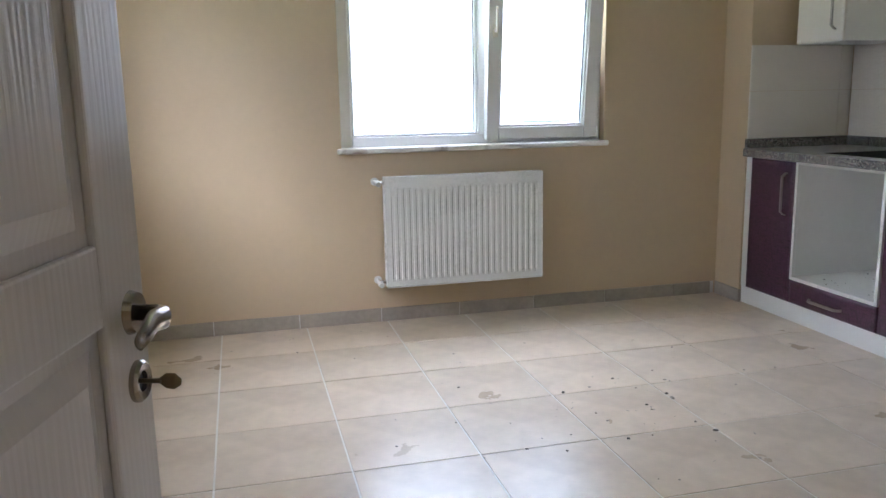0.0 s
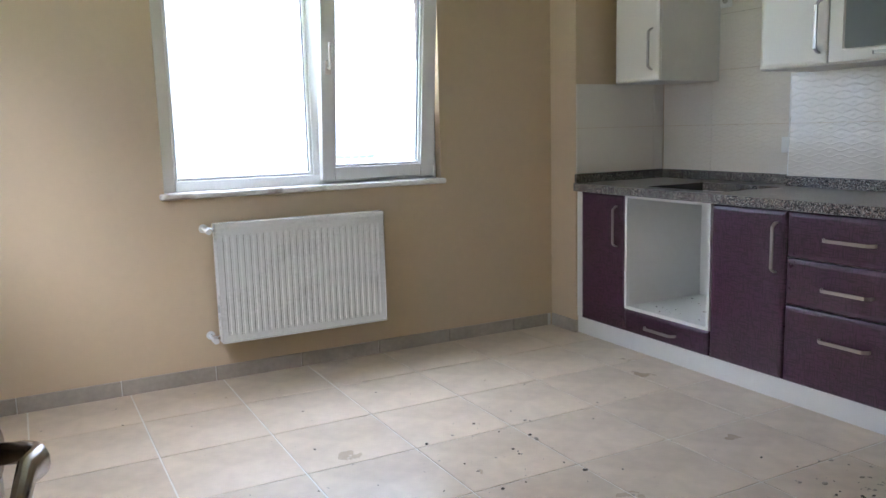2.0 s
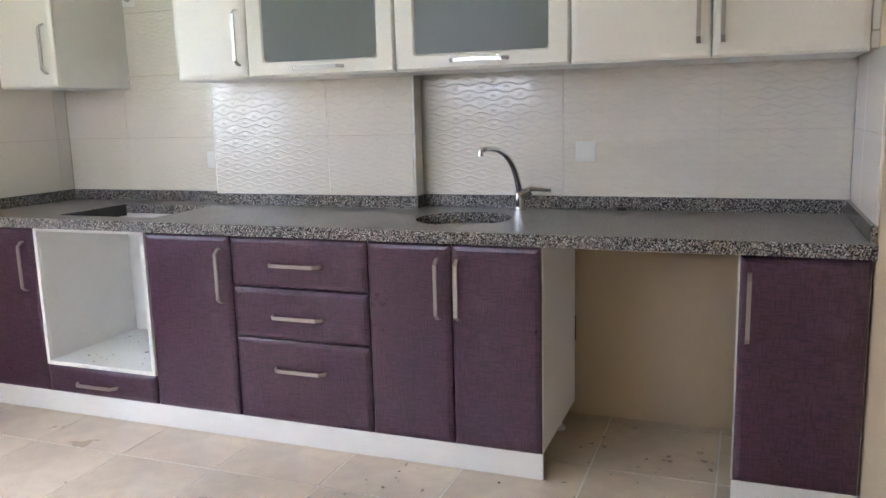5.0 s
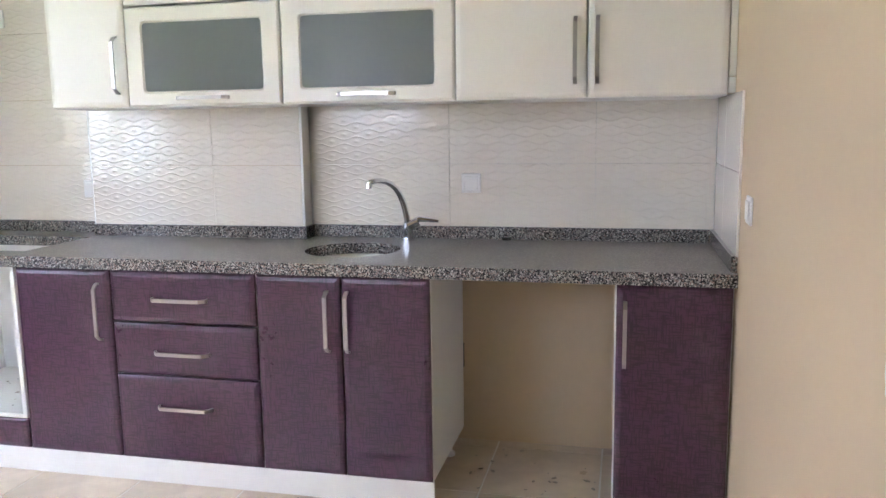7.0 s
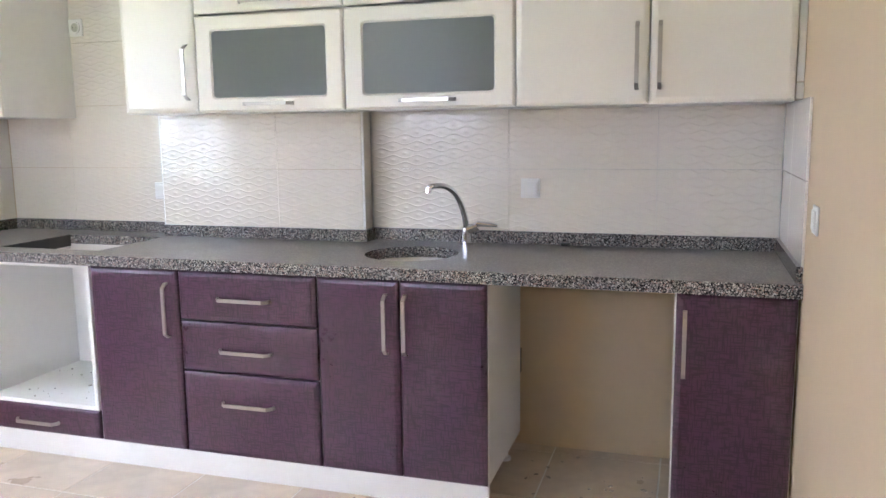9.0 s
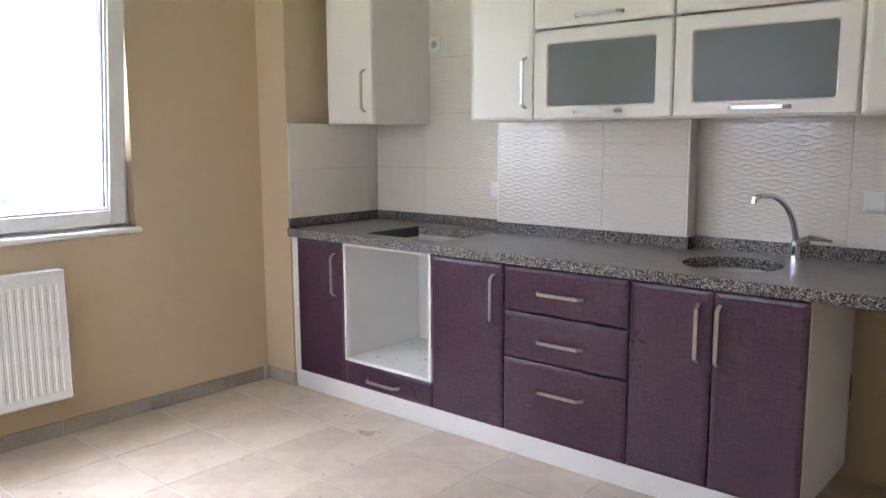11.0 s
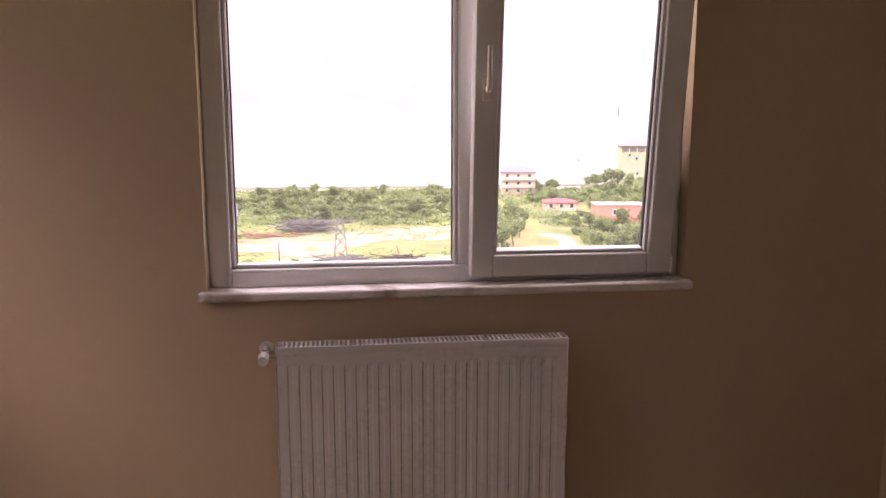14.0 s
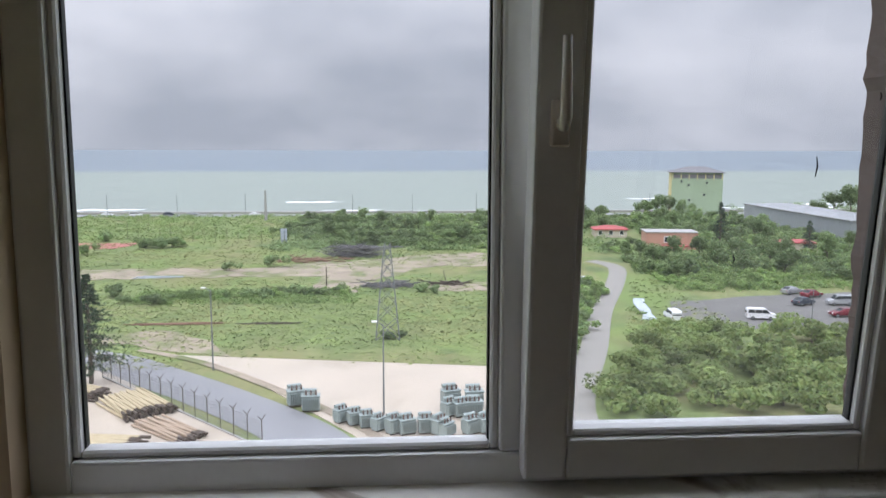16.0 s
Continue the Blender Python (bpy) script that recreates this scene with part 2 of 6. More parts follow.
tile_relief = relief("glossy_relief_tile", "Y", 0.62)
tile_plain = relief("glossy_relief_tile_side", "X", 0.10)

# marble sill: white with brown and grey veins
marble = mat("veined_marble", (0.86, 0.83, 0.78), 0.3, var=0.05)
n, l, b = nodes_of(marble)
src = b.inputs["Base Color"].links[0].from_socket
co = n.new("ShaderNodeTexCoord")
vein = n.new("ShaderNodeTexNoise")
vein.inputs["Scale"].default_value, vein.inputs["Detail"].default_value, vein.inputs["Distortion"].default_value = 5.0, 6, 1.4
l.new(co.outputs["Object"], vein.inputs["Vector"])
vr = n.new("ShaderNodeMapRange")
vr.inputs["From Min"].default_value, vr.inputs["From Max"].default_value, vr.inputs["To Max"].default_value = 0.56, 0.70, 0.8
l.new(vein.outputs["Fac"], vr.inputs["Value"])
mx = n.new("ShaderNodeMixRGB")
mx.inputs["Color2"].default_value = (0.20, 0.115, 0.06, 1)
l.new(vr.outputs["Result"], mx.inputs["Fac"])
l.new(src, mx.inputs["Color1"])
l.new(mx.outputs["Color"], b.inputs["Base Color"])

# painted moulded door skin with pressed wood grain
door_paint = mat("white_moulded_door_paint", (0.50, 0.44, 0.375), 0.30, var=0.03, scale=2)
n, l, b = nodes_of(door_paint)
co = n.new("ShaderNodeTexCoord")
mp = n.new("ShaderNodeMapping")
mp.inputs["Scale"].default_value = (1.0, 7.0, 0.9)
l.new(co.outputs["Object"], mp.inputs["Vector"])
ring = n.new("ShaderNodeTexWave")
ring.wave_type, ring.bands_direction = "BANDS", "Y"
ring.inputs["Scale"].default_value, ring.inputs["Distortion"].default_value, ring.inputs["Detail"].default_value, ring.inputs["Detail Scale"].default_value = 3.2, 9.0, 4, 0.8
l.new(mp.outputs["Vector"], ring.inputs["Vector"])
mp2 = n.new("ShaderNodeMapping")
mp2.inputs["Scale"].default_value = (1, 260, 14)
fib = n.new("ShaderNodeTexNoise")
fib.inputs["Scale"].default_value = 1.0
l.new(co.outputs["Object"], mp2.inputs["Vector"])
l.new(mp2.outputs["Vector"], fib.inputs["Vector"])
bp = n.new("ShaderNodeBump")
bp.inputs["Strength"].default_value, bp.inputs["Distance"].default_value = 0.20, 0.0011
l.new(chain(n, l, 0, "ADD", ring.outputs["Fac"], fib.outputs["Fac"]), bp.inputs["Height"])
l.new(bp.outputs["Normal"], b.inputs["Normal"])


def pane_glass(name, col=(1, 1, 1)):
    m = bpy.data.materials.new(name)
    m.use_nodes = True
    n, l = m.node_tree.nodes, m.node_tree.links
    n.remove(n["Principled BSDF"])
    o = n["Material Output"]
    tr, gl, mixer, fr = n.new("ShaderNodeBsdfTransparent"), n.new("ShaderNodeBsdfGlossy"), n.new("ShaderNodeMixShader"), n.new("ShaderNodeLayerWeight")
    tr.inputs["Color"].default_value = (*col, 1)
    gl.inputs["Roughness"].default_value = 0.02
    # gloss of one face: a few percent head-on, rising steeply at a slant
    fr.inputs["Blend"].default_value = 0.5
    slant = chain(n, l, 0, "POWER", fr.outputs["Facing"], 5.0)
    l.new(chain(n, l, 0, "ADD", chain(n, l, 0, "MULTIPLY", slant, 0.7), 0.03), mixer.inputs["Fac"])
    # a thin milky film: dust and dried rain, with the view's haze put in
    film_, dust_haze, spot, mr = n.new("ShaderNodeMixShader"), n.new("ShaderNodeBsdfTranslucent"), n.new("ShaderNodeTexNoise"), n.new("ShaderNodeMapRange")
    spot.inputs["Scale"].default_value, spot.inputs["Detail"].default_value = 6.0, 7
    mr.inputs["From Min"].default_value, mr.inputs["From Max"].default_value = 0.3, 0.8
    mr.inputs["To Min"].default_value, mr.inputs["To Max"].default_value = 0.012, 0.045
    l.new(spot.outputs["Fac"], mr.inputs["Value"])
    l.new(mr.outputs["Result"], film_.inputs["Fac"])
    l.new(tr.outputs["BSDF"], film_.inputs[1])
    l.new(dust_haze.outputs["BSDF"], film_.inputs[2])
    l.new(film_.outputs["Shader"], mixer.inputs[1])
    l.new(gl.outputs["BSDF"], mixer.inputs[2])
    l.new(mixer.outputs["Shader"], o.inputs["Surface"])
    return m


glass = pane_glass("clear_window_glass", (0.97, 0.985, 0.98))
frosted = mat("frosted_grey_glass", (0.31, 0.35, 0.31), 0.34, var=0.04)
n, l, b = nodes_of(frosted)
b.inputs["Transmission Weight"].default_value = 0.7


# ---- mesh helpers ----
ORIGIN = {}


def thing(name, at, label, category, group="", kind="", turn=0.0):
    """An Empty at the base of a thing, under which its parts go."""
    ob = new(name)
    ob.empty_display_size = 0.1
    ob.location, ob.rotation_euler = at, (0, 0, radians(turn))
    ORIGIN[ob.name] = Vector(at)
    return tagged(ob, label, category, group, kind)


def part(name, bm, material, parent=None, label="", smooth=False, local=False):
    """Links a bmesh as ONE mesh object; its points are in the world, or (local) in the parent's own space."""
    org = ORIGIN[parent.name] if parent is not None and not local else Vector((0, 0, 0))
    if org.length:
        bmesh.ops.translate(bm, verts=bm.verts, vec=-org)
    me = bpy.data.meshes.new(name)
    bm.to_mesh(me)
    bm.free()
    me.materials.append(material)
    if smooth:
        me.shade_smooth()
    ob = new(name, me)
    if parent is not None:
        ob.parent = parent
        ORIGIN[ob.name] = org
    return tagged(ob, label)


def box(lo, hi, bevel=0.0, bm=None, seg=1):
    """A box between two corners, its edges rounded by bevel."""
    bm = bm or bmesh.new()
    lo, hi = [min(p) for p in zip(lo, hi)], [max(p) for p in zip(lo, hi)]
    made = bmesh.ops.create_cube(bm, size=1)["verts"]
    for v in made:
        v.co = Vector([(a + b) / 2 + c * (b - a) for a, b, c in zip(lo, hi, v.co)])
    if bevel:
        edges = {e for v in made for e in v.link_edges}
        bmesh.ops.bevel(bm, geom=list(edges), offset=bevel, segments=seg, affect="EDGES", profile=0.5)
    return bm


def tube(pts, radii, sides=10, bm=None, flat=1.0, up=None, cap=True):
    """A swept tube through pts; flat squeezes it across."""
    bm = bm or bmesh.new()
    pts = [Vector(p) for p in pts]
    rings, side = [], None
    for i, p in enumerate(pts):
        t = (pts[min(i + 1, len(pts) - 1)] - pts[max(i - 1, 0)]).normalized()
        ref = Vector(up) if up else (side if side is not None and abs(side.dot(t)) < 0.95 else (Vector((0, 0, 1)) if abs(t.z) < 0.9 else Vector((1, 0, 0))))
        a = (ref - t * ref.dot(t)).normalized()
        side = a
        c = t.cross(a)
        r = radii[i] if isinstance(radii, (list, tuple)) else radii
        rings.append([bm.verts.new(p + a * (r * math.cos(2 * math.pi * (k + 0.5) / sides)) + c * (r * flat * math.sin(2 * math.pi * (k + 0.5) / sides))) for k in range(sides)])
    for one, two in zip(rings, rings[1:]):
        for k in range(sides):
            bm.faces.new((one[k], one[(k + 1) % sides], two[(k + 1) % sides], two[k]))
    if cap:
        bm.faces.new(rings[0][::-1])
        bm.faces.new(rings[-1])
    return bm


def disc(c, axis, r, thick, sides=24, bm=None, r2=None):
    """A short cylinder or cone from c along axis."""
    c, axis = Vector(c), Vector(axis).normalized()
    return tube([c, c + axis * thick], [r, r if r2 is None else r2], sides, bm)


def lathe(c, profile, sides=40, bm=None):
    """A surface turned about the upright axis through c; profile: (radius, z)."""
    bm = bm or bmesh.new()
    rings = [[bm.verts.new((c[0] + r * math.cos(2 * math.pi * k / sides), c[1] + r * math.sin(2 * math.pi * k / sides), z)) for k in range(sides)] for r, z in profile]
    for one, two in zip(rings, rings[1:]):
        for k in range(sides):
            bm.faces.new((one[k], one[(k + 1) % sides], two[(k + 1) % sides], two[k]))
    return bm


def panel_front(x, y0, y1, z0, z1, thick=0.018, edge=0.020):
    """A door front that faces -x, its edges rolled."""
    y0, y1 = sorted((y0, y1))
    bm = bmesh.new()
    loops = []
    for inset, depth in ((0.0, thick), (0.0, 0.0085), (edge * 0.12, 0.0055), (edge * 0.4, 0.0025), (edge, 0.0)):
        loops.append([bm.verts.new((x + depth, y, z)) for y, z in ((y0 + inset, z0 + inset), (y1 - inset, z0 + inset), (y1 - inset, z1 - inset), (y0 + inset, z1 - inset))])
    for one, two in zip(loops, loops[1:]):
        for k in range(4):
            bm.faces.new((one[k], one[(k + 1) % 4], two[(k + 1) % 4], two[k]))
    bm.faces.new(loops[0][::-1])
    bm.faces.new(loops[-1])
    bmesh.ops.recalc_face_normals(bm, faces=bm.faces)
    return bm


def bow_handle(x, y, z, length, upright, out=0.03):
    """A flat bow handle on a front that faces -x, middle at (y, z)."""
    h = length / 2
    prof = [(-h + 0.008, 0.0), (-h + 0.010, 0.012), (-h + 0.026, out), (h - 0.026, out), (h - 0.010, 0.012), (h - 0.008, 0.0)]
    pts = [(x - o, y, z + s) if upright else (x - o, y + s, z) for s, o in prof]
    return tube(pts, 0.0095, 4, None, 0.55, (0, 1, 0) if upright else (0, 0, 1))


# ---- structure ----
RX0, RX1, RY0, RY1, RH = -3.60, 0.69, -3.69, 0.258, 2.65
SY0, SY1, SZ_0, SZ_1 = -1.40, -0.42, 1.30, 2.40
WX0, WX1, WZ0, WZ1 = -2.245, -0.748, 0.945, 2.36


def wall(name, pieces, label, material=paint_wall):
    bm = bmesh.new()
    for lo, hi in pieces:
        box(lo, hi, 0.0, bm)
    return tagged(part(name, bm, material), label, "wall", "", "structure")


T = 0.25
wall("wall_north", [((RX0 - T, RY1, -0.1), (WX0, RY1 + T, RH)), ((WX1, RY1, -0.1), (RX1 + T, RY1 + T, RH)), ((WX0, RY1, -0.1), (WX1, RY1 + T, WZ0 - 0.02)), ((WX0, RY1, WZ1), (WX1, RY1 + T, RH))],
     "cream painted plaster wall around the window")
wall("wall_east", [((RX1, RY0 - 0.12, -0.1), (RX1 + T, RY1, RH)), ((0.597, -1.988, 0), (RX1, -0.973, RH))], "cream painted wall behind the kitchen units with a shallow column")
wall("wall_pillar", [((0.012, 0.015, 0), (RX1, RY1, RH))], "cream painted pillar beside the kitchen units")
wall("wall_south", [((-2.13, RY0 - 0.12, -0.1), (RX1, RY0, RH)), ((RX0, RY0 - 0.12, -0.1), (-3.10, RY0, RH)), ((-3.10, RY0 - 0.12, 2.08), (-2.13, RY0, RH))], "cream painted wall with the doorway")
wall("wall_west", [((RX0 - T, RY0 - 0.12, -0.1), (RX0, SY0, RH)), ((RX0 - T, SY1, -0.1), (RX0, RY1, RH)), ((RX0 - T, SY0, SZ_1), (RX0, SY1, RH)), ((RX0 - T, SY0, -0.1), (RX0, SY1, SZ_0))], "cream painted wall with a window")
# hall walls out of view; their opening is made up for the fill lamp
wall("wall_hall", [((RX0 - 0.1, -6.0, -0.1), (RX0, RY0 - 0.12, RH)), ((-1.0, -6.0, -0.1), (-0.9, -5.95, RH)), ((-0.98, -6.0, -0.1), (-0.88, RY0 - 0.12, 0.8)), ((-0.98, -6.0, 2.2), (-0.88, RY0 - 0.12, RH)), ((-0.98, -5.2, 0.8), (-0.88, RY0 - 0.12, 2.2)), ((RX0, -6.1, -0.1), (-0.88, -6.0, RH))], "plain cream hall walls")
bm = box((RX0 - T, -6.1, RH), (RX1 + T, RY1 + T, RH + 0.15))
tagged(part("ceiling", bm, paint_white), "white painted ceiling", "ceiling", "", "structure")
floor = tagged(part("floor", box((RX0 - T, -6.1, -0.12), (RX1 + T, RY1 + 0.01, -0.0022)), grout), "beige ceramic tiled floor with pale joints and plaster crumbs", "floor", "", "structure")
ORIGIN[floor.name] = Vector((0, 0, 0))

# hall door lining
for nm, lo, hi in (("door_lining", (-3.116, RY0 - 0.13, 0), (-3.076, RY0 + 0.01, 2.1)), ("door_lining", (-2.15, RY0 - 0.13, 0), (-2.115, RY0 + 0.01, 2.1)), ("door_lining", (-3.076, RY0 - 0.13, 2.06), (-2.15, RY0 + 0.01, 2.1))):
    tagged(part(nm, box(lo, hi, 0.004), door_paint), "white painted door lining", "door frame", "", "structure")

# ---- window ----
window = thing("window_1", (-1.5, 0.30, WZ0), "white plastic window with one tilted sash above a marble sill", "window", "", "structure")
FY0, FY1 = 0.315, 0.385
MX = -1.461
for lo, hi in (((WX0, FY0, WZ0 - 0.015), (WX0 + 0.066, FY1, WZ1)), ((WX1 - 0.055, FY0, WZ0 - 0.015), (WX1, FY1, WZ1)), ((WX0 + 0.066, FY0, WZ0 - 0.015), (WX1 - 0.055, FY1, WZ0 + 0.060)),
               ((WX0 + 0.066, FY0, WZ1 - 0.055), (WX1 - 0.055, FY1, WZ1)), ((MX - 0.016, FY0, WZ0 + 0.060), (MX + 0.054, FY1, WZ1 - 0.055))):
    part("window_frame", box(lo, hi, 0.006, seg=2), upvc, window)
# glazing beads of the fixed light
gx0, gx1, gz0, gz1 = WX0 + 0.066, MX - 0.016, WZ0 + 0.060, WZ1 - 0.055
for lo, hi in (((gx0, FY0 + 0.012, gz0), (gx0 + 0.014, FY1 - 0.02, gz1)), ((gx1 - 0.014, FY0 + 0.012, gz0), (gx1, FY1 - 0.02, gz1)), ((gx0 + 0.014, FY0 + 0.012, gz0), (gx1 - 0.014, FY1 - 0.02, gz0 + 0.014)), ((gx0 + 0.014, FY0 + 0.012, gz1 - 0.014), (gx1 - 0.014, FY1 - 0.02, gz1))):
    part("glazing_bead", box(lo, hi, 0.004), upvc, window)
for lo, hi in (((gx0 + 0.012, FY0 + 0.030, gz0 + 0.01), (gx0 + 0.0175, FY0 + 0.045, gz1 - 0.01)), ((gx1 - 0.0175, FY0 + 0.030, gz0 + 0.01), (gx1 - 0.012, FY0 + 0.045, gz1 - 0.01))):
    part("gasket", box(lo, hi), black, window)
pane = part("pane", box((gx0 + 0.010, FY0 + 0.036, gz0 + 0.010), (gx1 - 0.010, FY0 + 0.040, gz1 - 0.010)), glass, window)
pane.visible_shadow = False
# the sash stands tilted inwards on its bottom hinge; local space: x along, y outwards, z up
sash = new("sash")
sash.parent = window
SX0, SX1, SZ0, SZ1 = -1.443, -0.785, WZ0 + 0.026, WZ1 - 0.03
sash.location = (SX0 - (-1.5), 0.310 - 0.30, SZ0 - WZ0)
sash.rotation_euler = (radians(6.0), 0, 0)
ORIGIN[sash.name] = Vector((0, 0, 0))
SW, SH, SD = SX1 - SX0, SZ1 - SZ0, 0.062
for lo, hi in (((0, -0.03, 0), (0.072, SD - 0.03, SH)), ((SW - 0.082, -0.03, 0), (SW, SD - 0.03, SH)), ((0.072, -0.03, 0), (SW - 0.082, SD - 0.03, 0.072)), ((0.072, -0.03, SH - 0.072), (SW - 0.082, SD - 0.03, SH))):
    part("sash_rail", box(lo, hi, 0.006, seg=2), upvc, sash, local=True)
for lo, hi in (((0.072, -0.018, 0.072), (0.084, 0.02, SH - 0.072)), ((SW - 0.094, -0.018, 0.072), (SW - 0.082, 0.02, SH - 0.072)), ((0.084, -0.018, 0.072), (SW - 0.094, 0.02, 0.084)), ((0.084, -0.018, SH - 0.084), (SW - 0.094, 0.02, SH - 0.072))):
    part("glazing_bead", box(lo, hi, 0.003), upvc, sash, local=True)
part("gasket", box((SW - 0.098, -0.004, 0.08), (SW - 0.0935, 0.012, SH - 0.08)), black, sash, local=True)
pane = part("pane", box((0.080, 0.002, 0.080), (SW - 0.090, 0.006, SH - 0.080)), glass, sash, local=True)
pane.visible_shadow = False
for x, z, ln in ((0.455, 0.50, 0.032), (0.545, 0.62, 0.012), (0.335, 0.36, 0.014)):
    part("dirt_streak", tube([(x, 0.0, z), (x + 0.002, 0.0, z + ln * 0.5), (x - 0.001, 0.0, z + ln)], [0.0008, 0.0016, 0.0007], 5, None, 0.5), black, sash, local=True)
hz0 = 0.585
part("handle_plate", box((0.022, -0.040, hz0 - 0.035), (0.052, -0.03, hz0 + 0.035), 0.004, seg=2), handle_mat, sash, local=True)
bm = tube([(0.037, -0.038, hz0), (0.037, -0.062, hz0), (0.037, -0.070, hz0 + 0.012), (0.037, -0.066, hz0 + 0.06), (0.036, -0.062, hz0 + 0.125)], [0.011, 0.011, 0.012, 0.010, 0.009], 8, None, 0.75)
part("handle_lever", bm, handle_mat, sash, smooth=True, local=True)
part("hinge", box((SW - 0.004, -0.036, 0.0), (SW + 0.008, 0.0, 0.060), 0.003), plastic, sash, local=True)

sill = part("window_sill", box((-2.268, 0.226, 0.922), (-0.728, 0.330, 0.952), 0.010, seg=4), marble)
tagged(sill, "white marble sill with brown veins under the window", "window sill", "", "structure")
# outer ledge
tagged(part("outer_ledge", box((WX0 - 0.05, 0.39, WZ0 - 0.06), (WX1 + 0.05, 0.60, WZ0 - 0.022), 0.005), concrete), "grey concrete ledge outside the window", "ledge", "", "structure")

# rough brown render of the outer reveal
edge_rng = random.Random(17)
bm = bmesh.new()
steps = 60
cols = []
for k in range(steps + 1):
    z = WZ0 - 0.02 + (WZ1 - WZ0 + 0.02) * k / steps
    d = 0.005 + edge_rng.uniform(0.0, 0.005) + 0.008 * max(0.0, math.sin(k * 0.9)) * edge_rng.random()
    cols.append([bm.verts.new(p) for p in ((WX1 - 0.002, 0.392, z), (WX1 - d * 0.5, 0.40, z), (WX1 - d, 0.46, z), (WX1 - d - edge_rng.uniform(0, 0.006), 0.512, z), (WX1 + 0.004, 0.516, z))])
for one, two in zip(cols, cols[1:]):
    for k in range(4):
        bm.faces.new((one[k], one[k + 1], two[k + 1], two[k]))
bmesh.ops.recalc_face_normals(bm, faces=bm.faces)
render_brown = mat("rough_brown_render", (0.10, 0.065, 0.055), 0.9, var=0.3, scale=8, fine=60, bump=0.4, bscale=90)
tagged(part("outer_reveal", bm, render_brown), "rough brown rendered outer reveal beside the window", "window reveal", "", "structure")

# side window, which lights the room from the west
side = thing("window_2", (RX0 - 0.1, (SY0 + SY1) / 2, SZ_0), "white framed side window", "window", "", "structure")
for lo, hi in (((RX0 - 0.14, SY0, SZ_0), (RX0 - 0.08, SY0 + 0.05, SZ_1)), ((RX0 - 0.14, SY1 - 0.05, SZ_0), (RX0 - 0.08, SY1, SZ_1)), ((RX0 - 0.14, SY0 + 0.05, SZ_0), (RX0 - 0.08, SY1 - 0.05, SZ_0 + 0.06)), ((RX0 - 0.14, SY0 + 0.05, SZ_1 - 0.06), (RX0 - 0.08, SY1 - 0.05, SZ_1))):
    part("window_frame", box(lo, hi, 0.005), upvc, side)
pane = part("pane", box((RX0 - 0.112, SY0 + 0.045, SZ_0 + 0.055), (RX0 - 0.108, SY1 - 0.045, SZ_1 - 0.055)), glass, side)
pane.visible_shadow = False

# ---- radiator ----
rad = thing("radiator", (-1.6, 0.2, 0.205), "white steel panel radiator with ribbed front under the window", "radiator")
R0, R1, RB, RT, RF = -2.042, -1.158, 0.207, 0.802, 0.150
bm = bmesh.new()
# ribbed front sheet: profile across, drawn from bottom to top with flat borders
cols, count = [], 25
cols.append((R0 + 0.004, 0.0))
pitch = (R1 - R0 - 0.05) / count
for k in range(count):
    c = R0 + 0.025 + (k + 0.5) * pitch
    cols += [(c - pitch * 0.30, 0.0), (c - pitch * 0.16, 0.005), (c + pitch * 0.16, 0.005), (c + pitch * 0.30, 0.0)]
cols.append((R1 - 0.004, 0.0))
levels = [(RB + 0.003, 0.0), (RB + 0.035, 0.0), (RB + 0.055, 1.0), (RT - 0.075, 1.0), (RT - 0.055, 0.0), (RT - 0.022, 0.0)]
grid = [[bm.verts.new((x, RF + 0.001 + d * w, z)) for x, d in cols] for z, w in levels]
for one, two in zip(grid, grid[1:]):
    for k in range(len(cols) - 1):
        bm.faces.new((one[k], one[k + 1], two[k + 1], two[k]))
part("front_panel", bm, enamel, rad)
part("back_panel", box((R0 + 0.012, 0.200, RB + 0.01), (R1 - 0.012, 0.212, RT - 0.03), 0.004), enamel, rad)
for x in (R0, R1 - 0.004):
    part("side_cover", box((x, RF - 0.002, RB + 0.004), (x + 0.004, 0.215, RT), 0.0015), enamel, rad)
for lo, hi in (((R0 + 0.004, RF - 0.002, RT - 0.024), (R1 - 0.004, RF + 0.004, RT)), ((R0 + 0.004, 0.209, RT - 0.02), (R1 - 0.004, 0.215, RT)), ((R0 + 0.004, RF - 0.002, RB), (R1 - 0.004, RF + 0.006, RB + 0.006))):
    part("top_rail" if hi[2] == RT else "bottom_rail", box(lo, hi, 0.0015), enamel, rad)
slats = 62
bar = None
for k in range(slats):
    x = R0 + 0.012 + (R1 - R0 - 0.024) * (k + 0.5) / slats
    if bar is None:
        bar = part("grille_slat", box((x - 0.0035, RF + 0.004, RT - 0.010), (x + 0.0035, 0.209, RT - 0.002)), enamel, rad)
        x_first = x
    else:
        ob = new("grille_slat", bar.data)
        ob.parent, ob.location = rad, (x - x_first, 0, 0)
